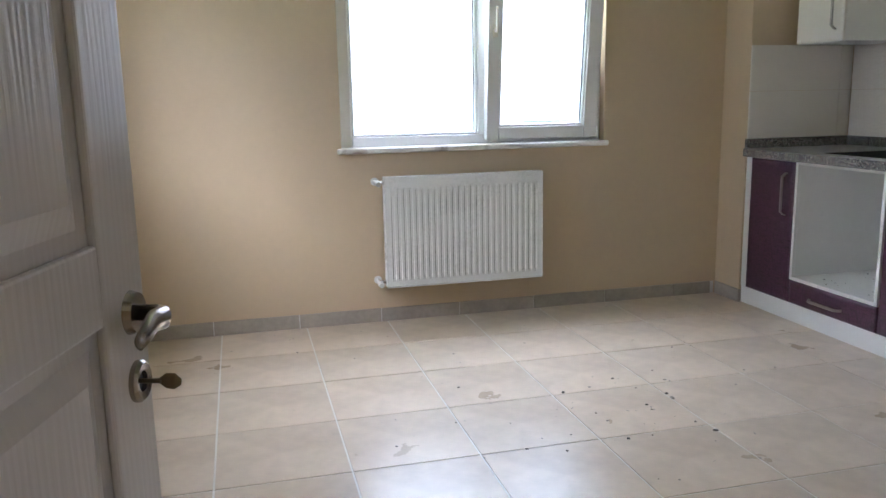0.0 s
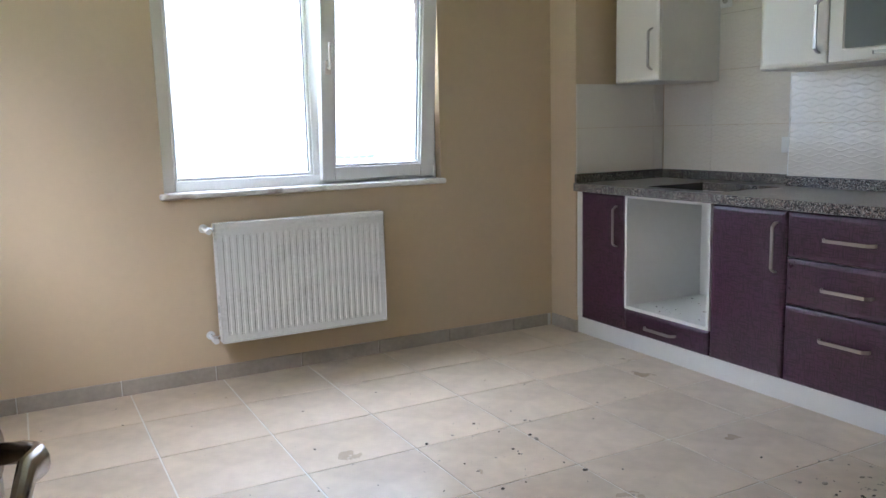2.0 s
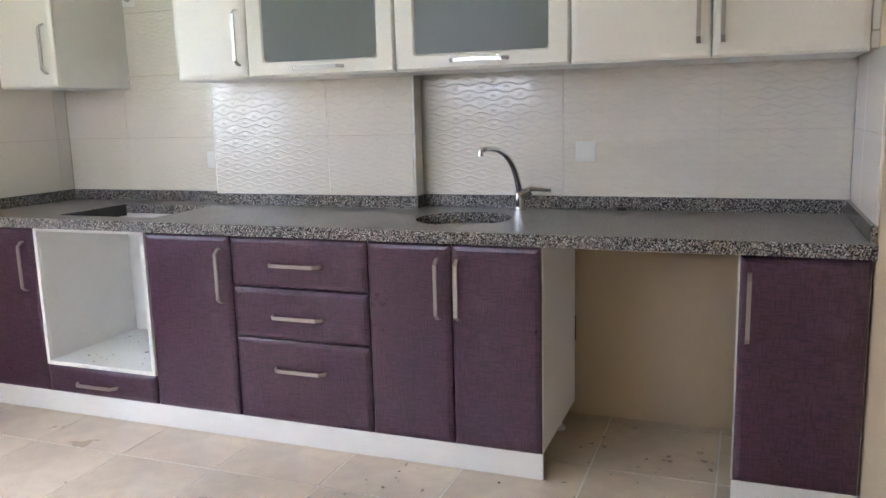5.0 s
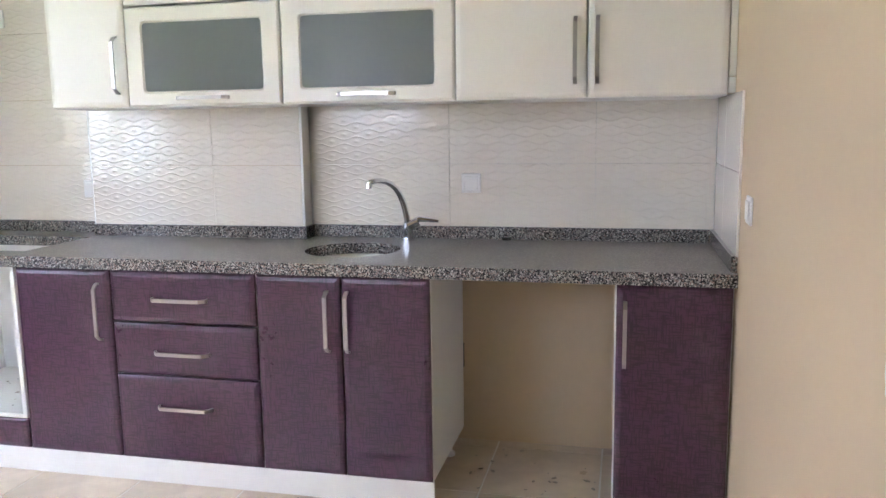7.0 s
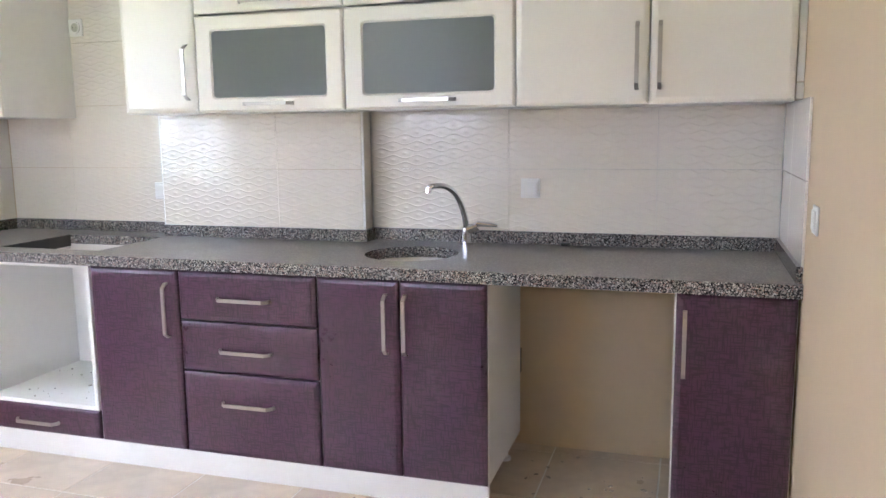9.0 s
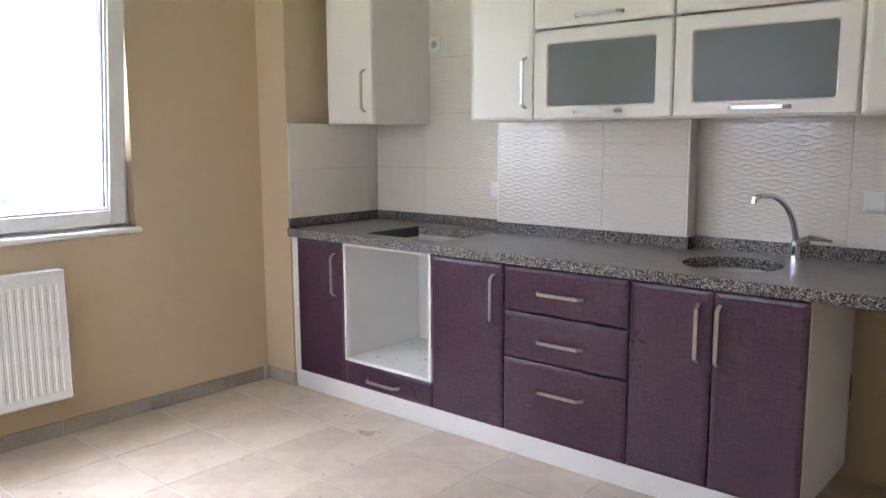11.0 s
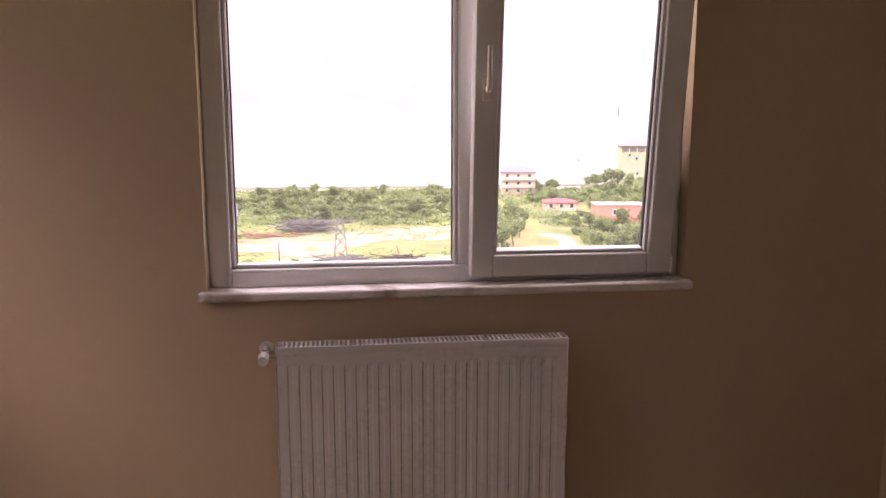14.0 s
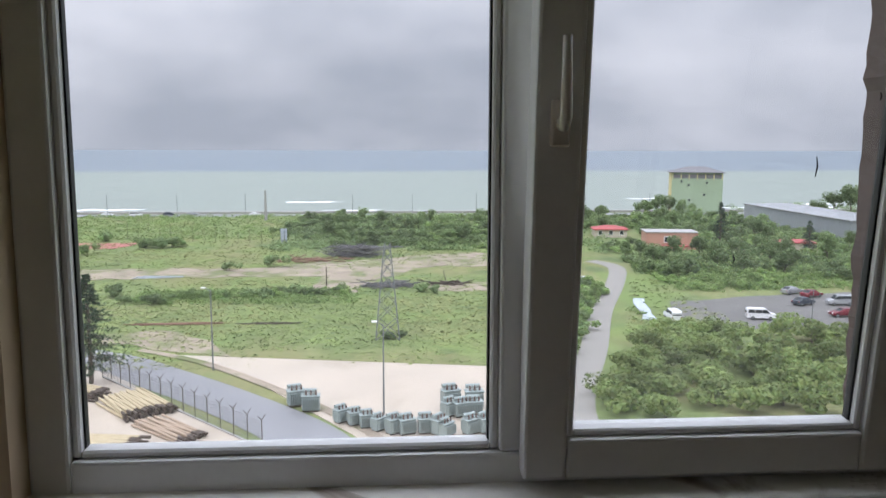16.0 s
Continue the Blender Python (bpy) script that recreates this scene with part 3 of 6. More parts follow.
for zc, nm in ((0.772, "thermostat_valve"), (0.235, "return_valve")):
    bm = tube([(R0 + 0.004, 0.185, zc), (R0 - 0.022, 0.185, zc)], 0.011, 10)
    tube([(R0 - 0.018, 0.185, zc), (R0 - 0.040, 0.185, zc)], 0.0145, 6, bm)
    valve = part(nm, bm, chrome, rad, "chrome radiator valve")
    bm = tube([(R0 - 0.034, 0.205, zc), (R0 - 0.034, 0.160, zc)], 0.012, 12, None)
    tube([(R0 - 0.034, 0.163, zc), (R0 - 0.034, 0.128, zc - 0.004)], [0.017, 0.015], 8, bm)
    part("valve_cap", bm, plastic, valve, "white plastic valve cap")
    bm = tube([(R0 - 0.034, 0.205, zc), (R0 - 0.034, 0.257, zc)], 0.009, 10)
    disc((R0 - 0.034, 0.2575, zc), (0, -1, 0), 0.022, 0.004, 16, bm)
    part("pipe_stub", bm, plastic, valve)
for x in (R0 + 0.16, R1 - 0.16):
    part("wall_bracket", box((x - 0.015, 0.212, RB + 0.06), (x + 0.015, RY1 + 0.001, RT - 0.08)), enamel, rad)

# ---- kitchen base units ----
FX, DT = 0.013, 0.018
BACK = 0.575


def base_unit(label, y0, y1, z0=0.10, z1=0.846, sides=True, back=True, top=False):
    """Carcass of white board between y0 (nearer the window) and y1."""
    u = thing("base_cabinet", (0.3, (y0 + y1) / 2, 0), label, "cabinet", "kitchen base cabinets")
    part("side_panel", box((FX + DT, y0 - 0.018, z0), (BACK, y0, z1), 0.001), melamine, u)
    part("side_panel", box((FX + DT, y1, z0), (BACK, y1 + 0.018, z1), 0.001), melamine, u)
    part("bottom_panel", box((FX + DT, y0 - 0.018, z0), (BACK, y1 + 0.018, z0 + 0.018)), melamine, u)
    if back:
        part("back_panel", box((BACK - 0.01, y0 - 0.018, z0 + 0.018), (BACK - 0.002, y1 + 0.018, z1)), melamine, u)
    for x in (0.10, 0.5):
        for y in (y0 - 0.05, y1 + 0.05):
            part("foot", tube([(x, y, 0.0), (x, y, 0.012), (x, y, 0.014), (x, y, z0)], [0.026, 0.026, 0.014, 0.014], 12), plastic, u)
    return u


def front(u, name, y0, y1, z0, z1, handle=None, material=purple, x=FX, wood=None):
    """A door or drawer front with its bow handle (upright?, y, z)."""
    d = part(name, panel_front(x, y0, y1, z0, z1), material, u, wood or "")
    if handle:
        up, y, z, ln = handle
        part("handle", bow_handle(x + 0.001, y, z, ln, up), nickel, d, "brushed nickel bow handle")
    return d


u = base_unit("narrow base cabinet with purple patterned door by the pillar", -0.022, -0.406)
front(u, "door", -0.036, -0.404, 0.100, 0.842, (True, -0.345, 0.672, 0.238))
part("filler_strip", box((FX + 0.006, -0.034, 0.10), (FX + DT + 0.01, 0.012, 0.846), 0.002), melamine, u)
u = base_unit("open white oven housing with a purple drawer below", -0.408, -1.012, back=True)
part("shelf", box((FX + 0.004, -0.426, 0.224), (BACK, -0.994, 0.242), 0.001), melamine, u)
for y in (-0.408, -0.994):
    part("edge_strip", box((FX + 0.002, y - 0.018, 0.226), (FX + DT, y, 0.846), 0.001), melamine, u)
part("top_rail", box((FX + 0.004, -0.426, 0.832), (FX + 0.022, -0.994, 0.846)), melamine, u)
front(u, "drawer_front", -0.409, -1.010, 0.100, 0.222, (False, -0.690, 0.152, 0.236))
u = base_unit("base cabinet with purple patterned door beside the oven housing", -1.014, -1.433)
front(u, "door", -1.020, -1.431, 0.100, 0.842, (True, -1.385, 0.680, 0.236))
u = base_unit("base cabinet with three purple patterned drawers", -1.435, -2.033)
front(u, "drawer_front", -1.438, -2.031, 0.646, 0.842, (False, -1.728, 0.738, 0.240))
front(u, "drawer_front", -1.438, -2.031, 0.440, 0.641, (False, -1.728, 0.532, 0.240))
front(u, "drawer_front", -1.438, -2.031, 0.100, 0.435, (False, -1.728, 0.318, 0.240))
u = base_unit("sink base cabinet with two purple patterned doors", -2.035, -2.690)
front(u, "door", -2.038, -2.360, 0.100, 0.842, (True, -2.312, 0.680, 0.236))
front(u, "door", -2.365, -2.686, 0.100, 0.842, (True, -2.388, 0.680, 0.236))
part("back_notch", box((BACK + 0.0, -2.672, 0.36), (BACK + 0.022, -2.6905, 0.46)), black, u)
u = base_unit("narrow base cabinet with purple patterned door beside the end wall", -3.312, -3.684)
front(u, "door", -3.318, -3.680, 0.100, 0.842, (True, -3.346, 0.677, 0.236))

for y0, y1 in ((0.008, -2.690), (-3.314, -3.688)):
    p = part("plinth", box((0.022, y0, 0.002), (0.038, y1, 0.099), 0.001), melamine)
    tagged(p, "white board plinth below the base cabinets", "plinth", "kitchen plinths")

# ---- worktop with holes for hob and sink ----
CZ0, CZ1, CF = 0.848, 0.892, -0.008
SKX, SKY_, SKR = 0.325, -2.305, 0.186


def plate_with_hole(bm, x0, x1, y0, y1, cx, cy, r, z0, z1, sides=64):
    angles = sorted({2 * math.pi * k / sides for k in range(sides)} | {math.atan2(y - cy, x - cx) % (2 * math.pi) for x in (x0, x1) for y in (y0, y1)})
    outer, inner = [], []
    for a in angles:
        c, s = math.cos(a), math.sin(a)
        f = min(((x1 if c > 0 else x0) - cx) / c if abs(c) > 1e-9 else 1e9, ((y1 if s > 0 else y0) - cy) / s if abs(s) > 1e-9 else 1e9)
        outer.append([bm.verts.new((cx + c * f, cy + s * f, z)) for z in (z0, z1)])
        inner.append([bm.verts.new((cx + c * r, cy + s * r, z)) for z in (z0, z1)])
    for k in range(len(angles)):
        j = (k + 1) % len(angles)
        bm.faces.new((inner[k][1], outer[k][1], outer[j][1], inner[j][1]))
        bm.faces.new((inner[k][0], inner[j][0], outer[j][0], outer[k][0]))
        bm.faces.new((inner[k][0], inner[k][1], inner[j][1], inner[j][0]))
        bm.faces.new((outer[k][0], outer[j][0], outer[j][1], outer[k][1]))


top = thing("worktop", (0.3, -1.8, CZ0), "long speckled grey granite worktop with hob and sink cut-outs", "worktop")
bm = bmesh.new()
HX0, HX1, HY0, HY1 = 0.105, 0.520, -0.470, -0.995
box((CF, 0.012, CZ0), (RX1 - 0.002, HY0, CZ1), 0, bm)
box((CF, HY0, CZ0), (HX0, HY1, CZ1), 0, bm)
box((HX1, HY0, CZ0), (RX1 - 0.002, HY1, CZ1), 0, bm)
box((CF, HY1, CZ0), (0.595, -1.990, CZ1), 0, bm)
plate_with_hole(bm, CF, RX1 - 0.002, -2.56, -1.990, SKX, SKY_, SKR, CZ0, CZ1)
box((CF, -2.56, CZ0), (RX1 - 0.002, RY0 + 0.002, CZ1), 0, bm)
bmesh.ops.remove_doubles(bm, verts=bm.verts, dist=0.003)
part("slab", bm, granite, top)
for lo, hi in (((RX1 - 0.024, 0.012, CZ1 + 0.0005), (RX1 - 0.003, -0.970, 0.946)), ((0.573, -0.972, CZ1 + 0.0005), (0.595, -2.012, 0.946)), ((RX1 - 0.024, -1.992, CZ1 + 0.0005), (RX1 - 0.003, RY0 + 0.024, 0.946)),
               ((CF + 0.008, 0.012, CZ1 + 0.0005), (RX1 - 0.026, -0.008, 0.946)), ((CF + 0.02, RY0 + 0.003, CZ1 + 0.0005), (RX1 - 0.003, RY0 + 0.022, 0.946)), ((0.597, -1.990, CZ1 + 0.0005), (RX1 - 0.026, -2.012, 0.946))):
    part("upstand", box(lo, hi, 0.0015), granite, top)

# black strip added for the shade on the hob cut-out's inner edge
part("cut_edge_seal", box((HX0 + 0.0005, HY0 - 0.0035, CZ0 - 0.012), (HX1 - 0.0005, HY0 - 0.0005, CZ1 - 0.003)), black, top, "black strip standing in for shade on the cut edge")
sink = thing("sink", (SKX, SKY_, CZ1 - 0.2), "round brushed steel sink set into the granite worktop", "sink")
bowl = lathe((SKX, SKY_, 0), [(SKR + 0.014, CZ0 - 0.001), (SKR - 0.002, CZ0 - 0.001), (SKR - 0.006, CZ0 - 0.006), (SKR - 0.010, CZ0 - 0.10), (SKR - 0.030, CZ0 - 0.150), (SKR - 0.07, CZ0 - 0.165), (0.045, CZ0 - 0.170), (0.0005, CZ0 - 0.170)], 56)
part("bowl", bowl, steel, sink, smooth=True)
part("drain", disc((SKX, SKY_, CZ0 - 0.1695), (0, 0, 1), 0.042, 0.003, 24), chrome, sink)
part("overflow_hole", disc((SKX + SKR - 0.014, SKY_ + 0.01, CZ0 - 0.04), (-1, 0, 0), 0.008, 0.006, 12), black, sink)

tap = thing("kitchen_tap", (0.600, -2.455, CZ1), "chrome kitchen mixer tap with a tall swan spout", "tap")
tx, ty = 0.600, -2.455
bm = tube([(tx, ty, CZ1), (tx, ty, CZ1 + 0.012), (tx, ty, CZ1 + 0.014), (tx - 0.004, ty, CZ1 + 0.075)], [0.027, 0.027, 0.023, 0.019], 20)
part("body", bm, chrome, tap, smooth=False)
pts = []
ctrl = [Vector(p) for p in ((tx - 0.004, ty, CZ1 + 0.06), (tx - 0.018, ty + 0.006, CZ1 + 0.20), (tx - 0.110, ty + 0.038, CZ1 + 0.285), (0.352, -2.369, 1.150))]
for k in range(17):
    a = k / 16
    pts.append(ctrl[0] * (1 - a) ** 3 + ctrl[1] * 3 * a * (1 - a) ** 2 + ctrl[2] * 3 * a * a * (1 - a) + ctrl[3] * a ** 3)
part("spout", tube(pts, [0.0135 - 0.003 * k / 16 for k in range(17)], 12), chrome, tap, smooth=True)
end = Vector(pts[-1])
part("aerator", tube([end, end + Vector((-0.004, 0, -0.022))], 0.0125, 12), chrome, tap)
bm = tube([(tx - 0.004, ty - 0.004, CZ1 + 0.064), (tx + 0.002, ty - 0.045, CZ1 + 0.082)], [0.021, 0.018], 14)
lev = part("cartridge", bm, chrome, tap)
part("lever", tube([(tx + 0.002, ty - 0.040, CZ1 + 0.090), (tx + 0.006, ty - 0.085, CZ1 + 0.086), (tx + 0.01, ty - 0.128, CZ1 + 0.082)], [0.012, 0.009, 0.006], 10, None, 0.45), chrome, lev)
part("outlet_plug", disc((0.655, -2.862, CZ1 + 0.001), (0, 0, 1), 0.020, 0.012, 18), black)
tagged(bpy.data.objects["outlet_plug"], "small black rubber plug lying on the worktop", "plug")

# ---- wall units ----
VX = 0.226


def wall_unit(label, y0, y1, z0=1.452, z1=2.172):
    u = thing("wall_cabinet", (0.45, (y0 + y1) / 2, z0), label, "cabinet", "kitchen wall cabinets")
    wx = 0.594 if y1 < -1.06 and y0 > -2.1 else RX1 - 0.004
    part("side_panel", box((VX + DT, y0 - 0.0005, z0), (wx, y0 - 0.018, z1), 0.001), melamine, u)
    part("side_panel", box((VX + DT, y1 + 0.0005, z0), (wx, y1 + 0.018, z1), 0.001), melamine, u)
    part("bottom_panel", box((VX + DT, y0 - 0.018, z0 + 0.001), (wx, y1 + 0.018, z0 + 0.019)), melamine, u)
    part("top_panel", box((VX + DT, y0 - 0.018, z1 - 0.018), (wx, y1 + 0.018, z1)), melamine, u)
    part("back_panel", box((wx - 0.008, y0 - 0.018, z0 + 0.019), (wx - 0.002, y1 + 0.018, z1 - 0.018)), melamine, u)
    return u


def glass_flap(u, y0, y1, z0, z1, gy0, gy1, gz0, gz1):
    """A framed flap with a rounded frosted pane and a handle on its lower rail."""
    bm = bmesh.new()
    corners, rad_, n_ = [], 0.014, 5
    for cy, cz, a0 in ((gy1 + rad_, gz0 + rad_, 180), (gy0 - rad_, gz0 + rad_, 270), (gy0 - rad_, gz1 - rad_, 0), (gy1 + rad_, gz1 - rad_, 90)):
        corners += [(cy + rad_ * math.cos(radians(a0 + 90 * k / n_)), cz + rad_ * math.sin(radians(a0 + 90 * k / n_))) for k in range(n_ + 1)]
    def out(y, z, gy, gz, grow):
        yo, zo = (y0 - grow if y > (gy0 + gy1) / 2 else y1 + grow), (z1 - grow if z > (gz0 + gz1) / 2 else z0 + grow)
        return yo, zo
    loops = []
    for depth, kind in ((VX + 0.006, "in"), (VX, "in2"), (VX, "out2"), (VX + 0.007, "out"), (VX + DT, "out")):
        loop = []
        for y, z in corners:
            if kind == "in":
                p = (y, z)
            elif kind == "in2":
                p = (y + (0.007 if y > (gy0 + gy1) / 2 else -0.007), z + (0.007 if z > (gz0 + gz1) / 2 else -0.007))
            elif kind == "out2":
                p = out(y, z, 0, 0, 0.007)
            else:
                p = out(y, z, 0, 0, 0.0)
            loop.append(bm.verts.new((depth, *p)))
        loops.append(loop)
    for one, two in zip(loops, loops[1:]):
        for k in range(len(corners)):
            j = (k + 1) % len(corners)
            bm.faces.new((one[k], one[j], two[j], two[k]))
    bmesh.ops.remove_doubles(bm, verts=bm.verts, dist=1e-5)
    bmesh.ops.recalc_face_normals(bm, faces=bm.faces)
    d = part("flap_door", bm, foil, u)
    part("frosted_pane", box((VX + 0.0065, gy0 + 0.004, gz0 - 0.004), (VX + 0.0105, gy1 - 0.004, gz1 + 0.004)), frosted, d, "frosted grey glass pane")
    part("handle", bow_handle(VX + 0.001, (y0 + y1) / 2, z0 + 0.030, 0.232, False, 0.026), nickel, d, "brushed nickel bow handle")
    return d


u = wall_unit("narrow cream wall cabinet beside the pillar", -0.070, -0.425)
front(u, "door", -0.073, -0.422, 1.455, 2.170, (True, -0.372, 1.622, 0.232), foil, VX)
u = wall_unit("narrow cream wall cabinet beside the glass flaps", -1.080, -1.430)
front(u, "door", -1.082, -1.429, 1.455, 2.170, (True, -1.393, 1.615, 0.232), foil, VX)
for y0, y1, gy0, gy1 in ((-1.431, -2.078, -1.508, -2.004), (-2.081, -2.740, -2.160, -2.664)):
    u = wall_unit("cream wall cabinet with a frosted glass flap and an upper flap", y0, y1)
    glass_flap(u, y0 - 0.002, y1 + 0.002, 1.455, 1.832, gy0, gy1, 1.512, 1.772)
    front(u, "upper_flap", y0 - 0.002, y1 + 0.002, 1.840, 2.170, (False, (y0 + y1) / 2, 1.876, 0.232), foil, VX)
    part("shelf", box((VX + 0.024, y0 - 0.02, 1.628), (0.585, y1 + 0.02, 1.646)), melamine, u)
u = wall_unit("cream wall cabinet with two plain doors and nickel handles", -2.742, -3.664)
front(u, "door", -2.744, -3.201, 1.455, 2.170, (True, -3.163, 1.614, 0.236), foil, VX)
front(u, "door", -3.206, -3.662, 1.455, 2.170, (True, -3.238, 1.614, 0.236), foil, VX)
p = thing("filler_panel", (VX + 0.03, -3.676, 1.46), "cream filler strip between wall cabinet and end wall", "filler panel")
part("upper_strip", box((VX + 0.012, -3.666, 1.515), (VX + 0.03, -3.688, 2.17), 0.001), foil, p)
part("lower_strip", box((VX + 0.010, -3.666, 1.460), (VX + 0.03, -3.688, 1.512), 0.001), foil, p)


# ---- sockets and switches ----
def plate(name, label, at, face, kind, category):
    """A wall plate at a place on a wall; face: the way it looks, '-x' or '+y'."""
    t = thing(name, at, label, category)
    def bx(d0, d1, a0, a1, z0, z1, bv=0.0015):
        if face == "-x":
            return box((at[0] - d1, at[1] + a0, at[2] + z0), (at[0] - d0, at[1] + a1, at[2] + z1), bv)
        return box((at[0] + a0, at[1] + d0, at[2] + z0), (at[0] + a1, at[1] + d1, at[2] + z1), bv)
    part("frame_plate", bx(0.0, 0.008, -0.041, 0.041, -0.041, 0.041, 0.003), plastic, t)
    ax = (-1, 0, 0) if face == "-x" else (0, 1, 0)
    fwd = Vector(ax)
    if kind == "switch":
        part("rocker", bx(0.008, 0.0125, -0.029, 0.029, -0.029, 0.029, 0.002), plastic, t)
    else:
        base = Vector(at) + fwd * 0.008
        bm = disc(base, ax, 0.028, 0.005, 24)
        part("socket_ring", bm, plastic, t)
        part("socket_well", disc(base + fwd * 0.0052, ax, 0.0205, 0.0006, 24), mat_socket, t)
        side_v = Vector((0, 1, 0)) if face == "-x" else Vector((1, 0, 0))
        for s in (-0.0095, 0.0095):
            part("contact_hole", disc(base + fwd * 0.006 + side_v * s, ax, 0.003, 0.0006, 8), black, t)
    return t


# grey for the flat socket wells: shade of the recess put into the colour
mat_socket = mat("shadow_grey_plastic", (0.45, 0.45, 0.40), 0.45, var=0.04)
plate("light_switch", "white switch plate on the relief tiles above the worktop", (RX1 - 0.016, -2.712, 1.128), "-x", "switch", "switch")
plate("wall_socket", "white wall socket on the tiles beside the column", (RX1 - 0.016, -0.905, 1.098), "-x", "switch", "socket")
plate("wall_socket", "white wall socket high on the tiles for a cooker hood", (RX1 - 0.016, -0.470, 1.885), "-x", "socket", "socket")
plate("light_switch", "white switch plate on the cream end wall", (-0.185, RY0, 1.112), "+y", "switch", "switch")
plate("wall_socket", "white wall socket on the cream end wall", (-1.50, RY0, 1.035), "+y", "socket", "socket")

# ---- hall door, standing open ----
door = thing("door_1", (-3.102, -3.68, 0.006), "white moulded panel door standing open with nickel lever handle", "door", "", "structure", -15.0)
LW, LH = 0.80, 2.03
bm = box((-0.040, 0.0, 0.0), (-0.012, LW, LH), 0.001)
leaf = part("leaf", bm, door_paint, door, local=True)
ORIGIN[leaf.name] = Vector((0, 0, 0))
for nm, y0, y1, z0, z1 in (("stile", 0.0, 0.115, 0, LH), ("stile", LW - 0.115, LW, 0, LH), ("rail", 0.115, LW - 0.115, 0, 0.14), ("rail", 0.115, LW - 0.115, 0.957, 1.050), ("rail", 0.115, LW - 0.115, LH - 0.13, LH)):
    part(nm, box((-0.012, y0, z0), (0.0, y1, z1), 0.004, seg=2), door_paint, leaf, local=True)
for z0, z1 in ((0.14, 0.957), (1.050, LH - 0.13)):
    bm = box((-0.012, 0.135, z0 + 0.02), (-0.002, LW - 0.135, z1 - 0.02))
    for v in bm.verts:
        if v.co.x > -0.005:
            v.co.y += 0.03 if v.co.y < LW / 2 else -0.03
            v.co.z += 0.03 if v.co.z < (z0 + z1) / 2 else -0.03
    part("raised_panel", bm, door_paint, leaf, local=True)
HZ = 0.955
hset = part("handle_rose", disc((0.0, LW - 0.045, HZ), (1, 0, 0), 0.027, 0.010, 28, None, 0.024), aged, leaf, "brushed nickel rose", local=True)
ORIGIN[hset.name] = Vector((0, 0, 0))
bm = tube([(0.008, LW - 0.045, HZ), (0.034, LW - 0.045, HZ), (0.046, LW - 0.057, HZ), (0.052, LW - 0.077, HZ + 0.003), (0.050, LW - 0.107, HZ + 0.006), (0.054, LW - 0.137, HZ + 0.002), (0.056, LW - 0.162, HZ - 0.002)],
          [0.010, 0.010, 0.012, 0.014, 0.013, 0.012, 0.009], 12, None, 0.6)
part("lever", bm, aged, leaf, smooth=True, local=True)
bm = lathe((0, 0, 0), [(0.013, 0.0), (0.013, 0.008), (0.022, 0.010), (0.026, 0.006), (0.026, 0.0)], 28)
bmesh.ops.rotate(bm, verts=bm.verts, cent=(0, 0, 0), matrix=Matrix.Rotation(radians(90), 3, "Y"))
bmesh.ops.translate(bm, verts=bm.verts, vec=(0.0, LW - 0.045, HZ - 0.086))
part("lock_rose", bm, aged, leaf, local=True)
part("keyhole", disc((0.0, LW - 0.045, HZ - 0.086), (1, 0, 0), 0.0135, 0.002, 16), black, leaf, local=True)
bm = tube([(0.0, LW - 0.045, HZ - 0.086), (0.030, LW - 0.045, HZ - 0.086)], 0.0032, 8)
tube([(0.028, LW - 0.045, HZ - 0.086), (0.036, LW - 0.045, HZ - 0.086), (0.046, LW - 0.045, HZ - 0.087), (0.054, LW - 0.045, HZ - 0.088)], [0.004, 0.010, 0.0105, 0.004], 12, bm, 0.25, (0, 0, 1))
part("key", bm, brass_dark, leaf, "dark metal key in the lock", local=True)

# ---- outside, seen from the seventh floor ----
K, GZ = 1.1875, -27.0


def gp(x, y, h=0.0):
    """A place of the site plan on the ground, h metres up."""
    dx, dy = (x + 1.68) * K, (y + 0.95) * K
    return Vector((dx * 1.0164 - dy * 0.0052 - 1.66, dy - 0.95, GZ + h))


def world_noise(m, scale, lo, hi, col, amount=1.0, detail=6, warp=0.0):
    """Lays a second colour over a material in patches fixed to the ground."""
    n, l, b = nodes_of(m)
    src = b.inputs["Base Color"].links[0].from_socket
    g = n.new("ShaderNodeNewGeometry")
    tx = n.new("ShaderNodeTexNoise")
    tx.inputs["Scale"].default_value, tx.inputs["Detail"].default_value, tx.inputs["Distortion"].default_value = scale, detail, warp
    l.new(g.outputs["Position"], tx.inputs["Vector"])
    mr = n.new("ShaderNodeMapRange")
    mr.inputs["From Min"].default_value, mr.inputs["From Max"].default_value, mr.inputs["To Max"].default_value = lo, hi, amount
    l.new(tx.outputs["Fac"], mr.inputs["Value"])
    k = n.new("ShaderNodeMixRGB")
    k.inputs["Color2"].default_value = (*col, 1)
    l.new(mr.outputs["Result"], k.inputs["Fac"])
    l.new(src, k.inputs["Color1"])
    l.new(k.outputs["Color"], b.inputs["Base Color"])


meadow = mat("rough_meadow_grass", (0.155, 0.195, 0.076), 0.95, var=0.35, scale=0.22, fine=2.2, spec=0.1)
world_noise(meadow, 0.035, 0.47, 0.63, (0.23, 0.21, 0.10), 0.75)
world_noise(meadow, 0.055, 0.52, 0.62, (0.165, 0.235, 0.072), 0.7, 8, 0.6)
world_noise(meadow, 0.9, 0.48, 0.62, (0.09, 0.13, 0.045), 0.4, 6)
world_noise(meadow, 0.12, 0.58, 0.70, (0.095, 0.135, 0.055), 0.8)
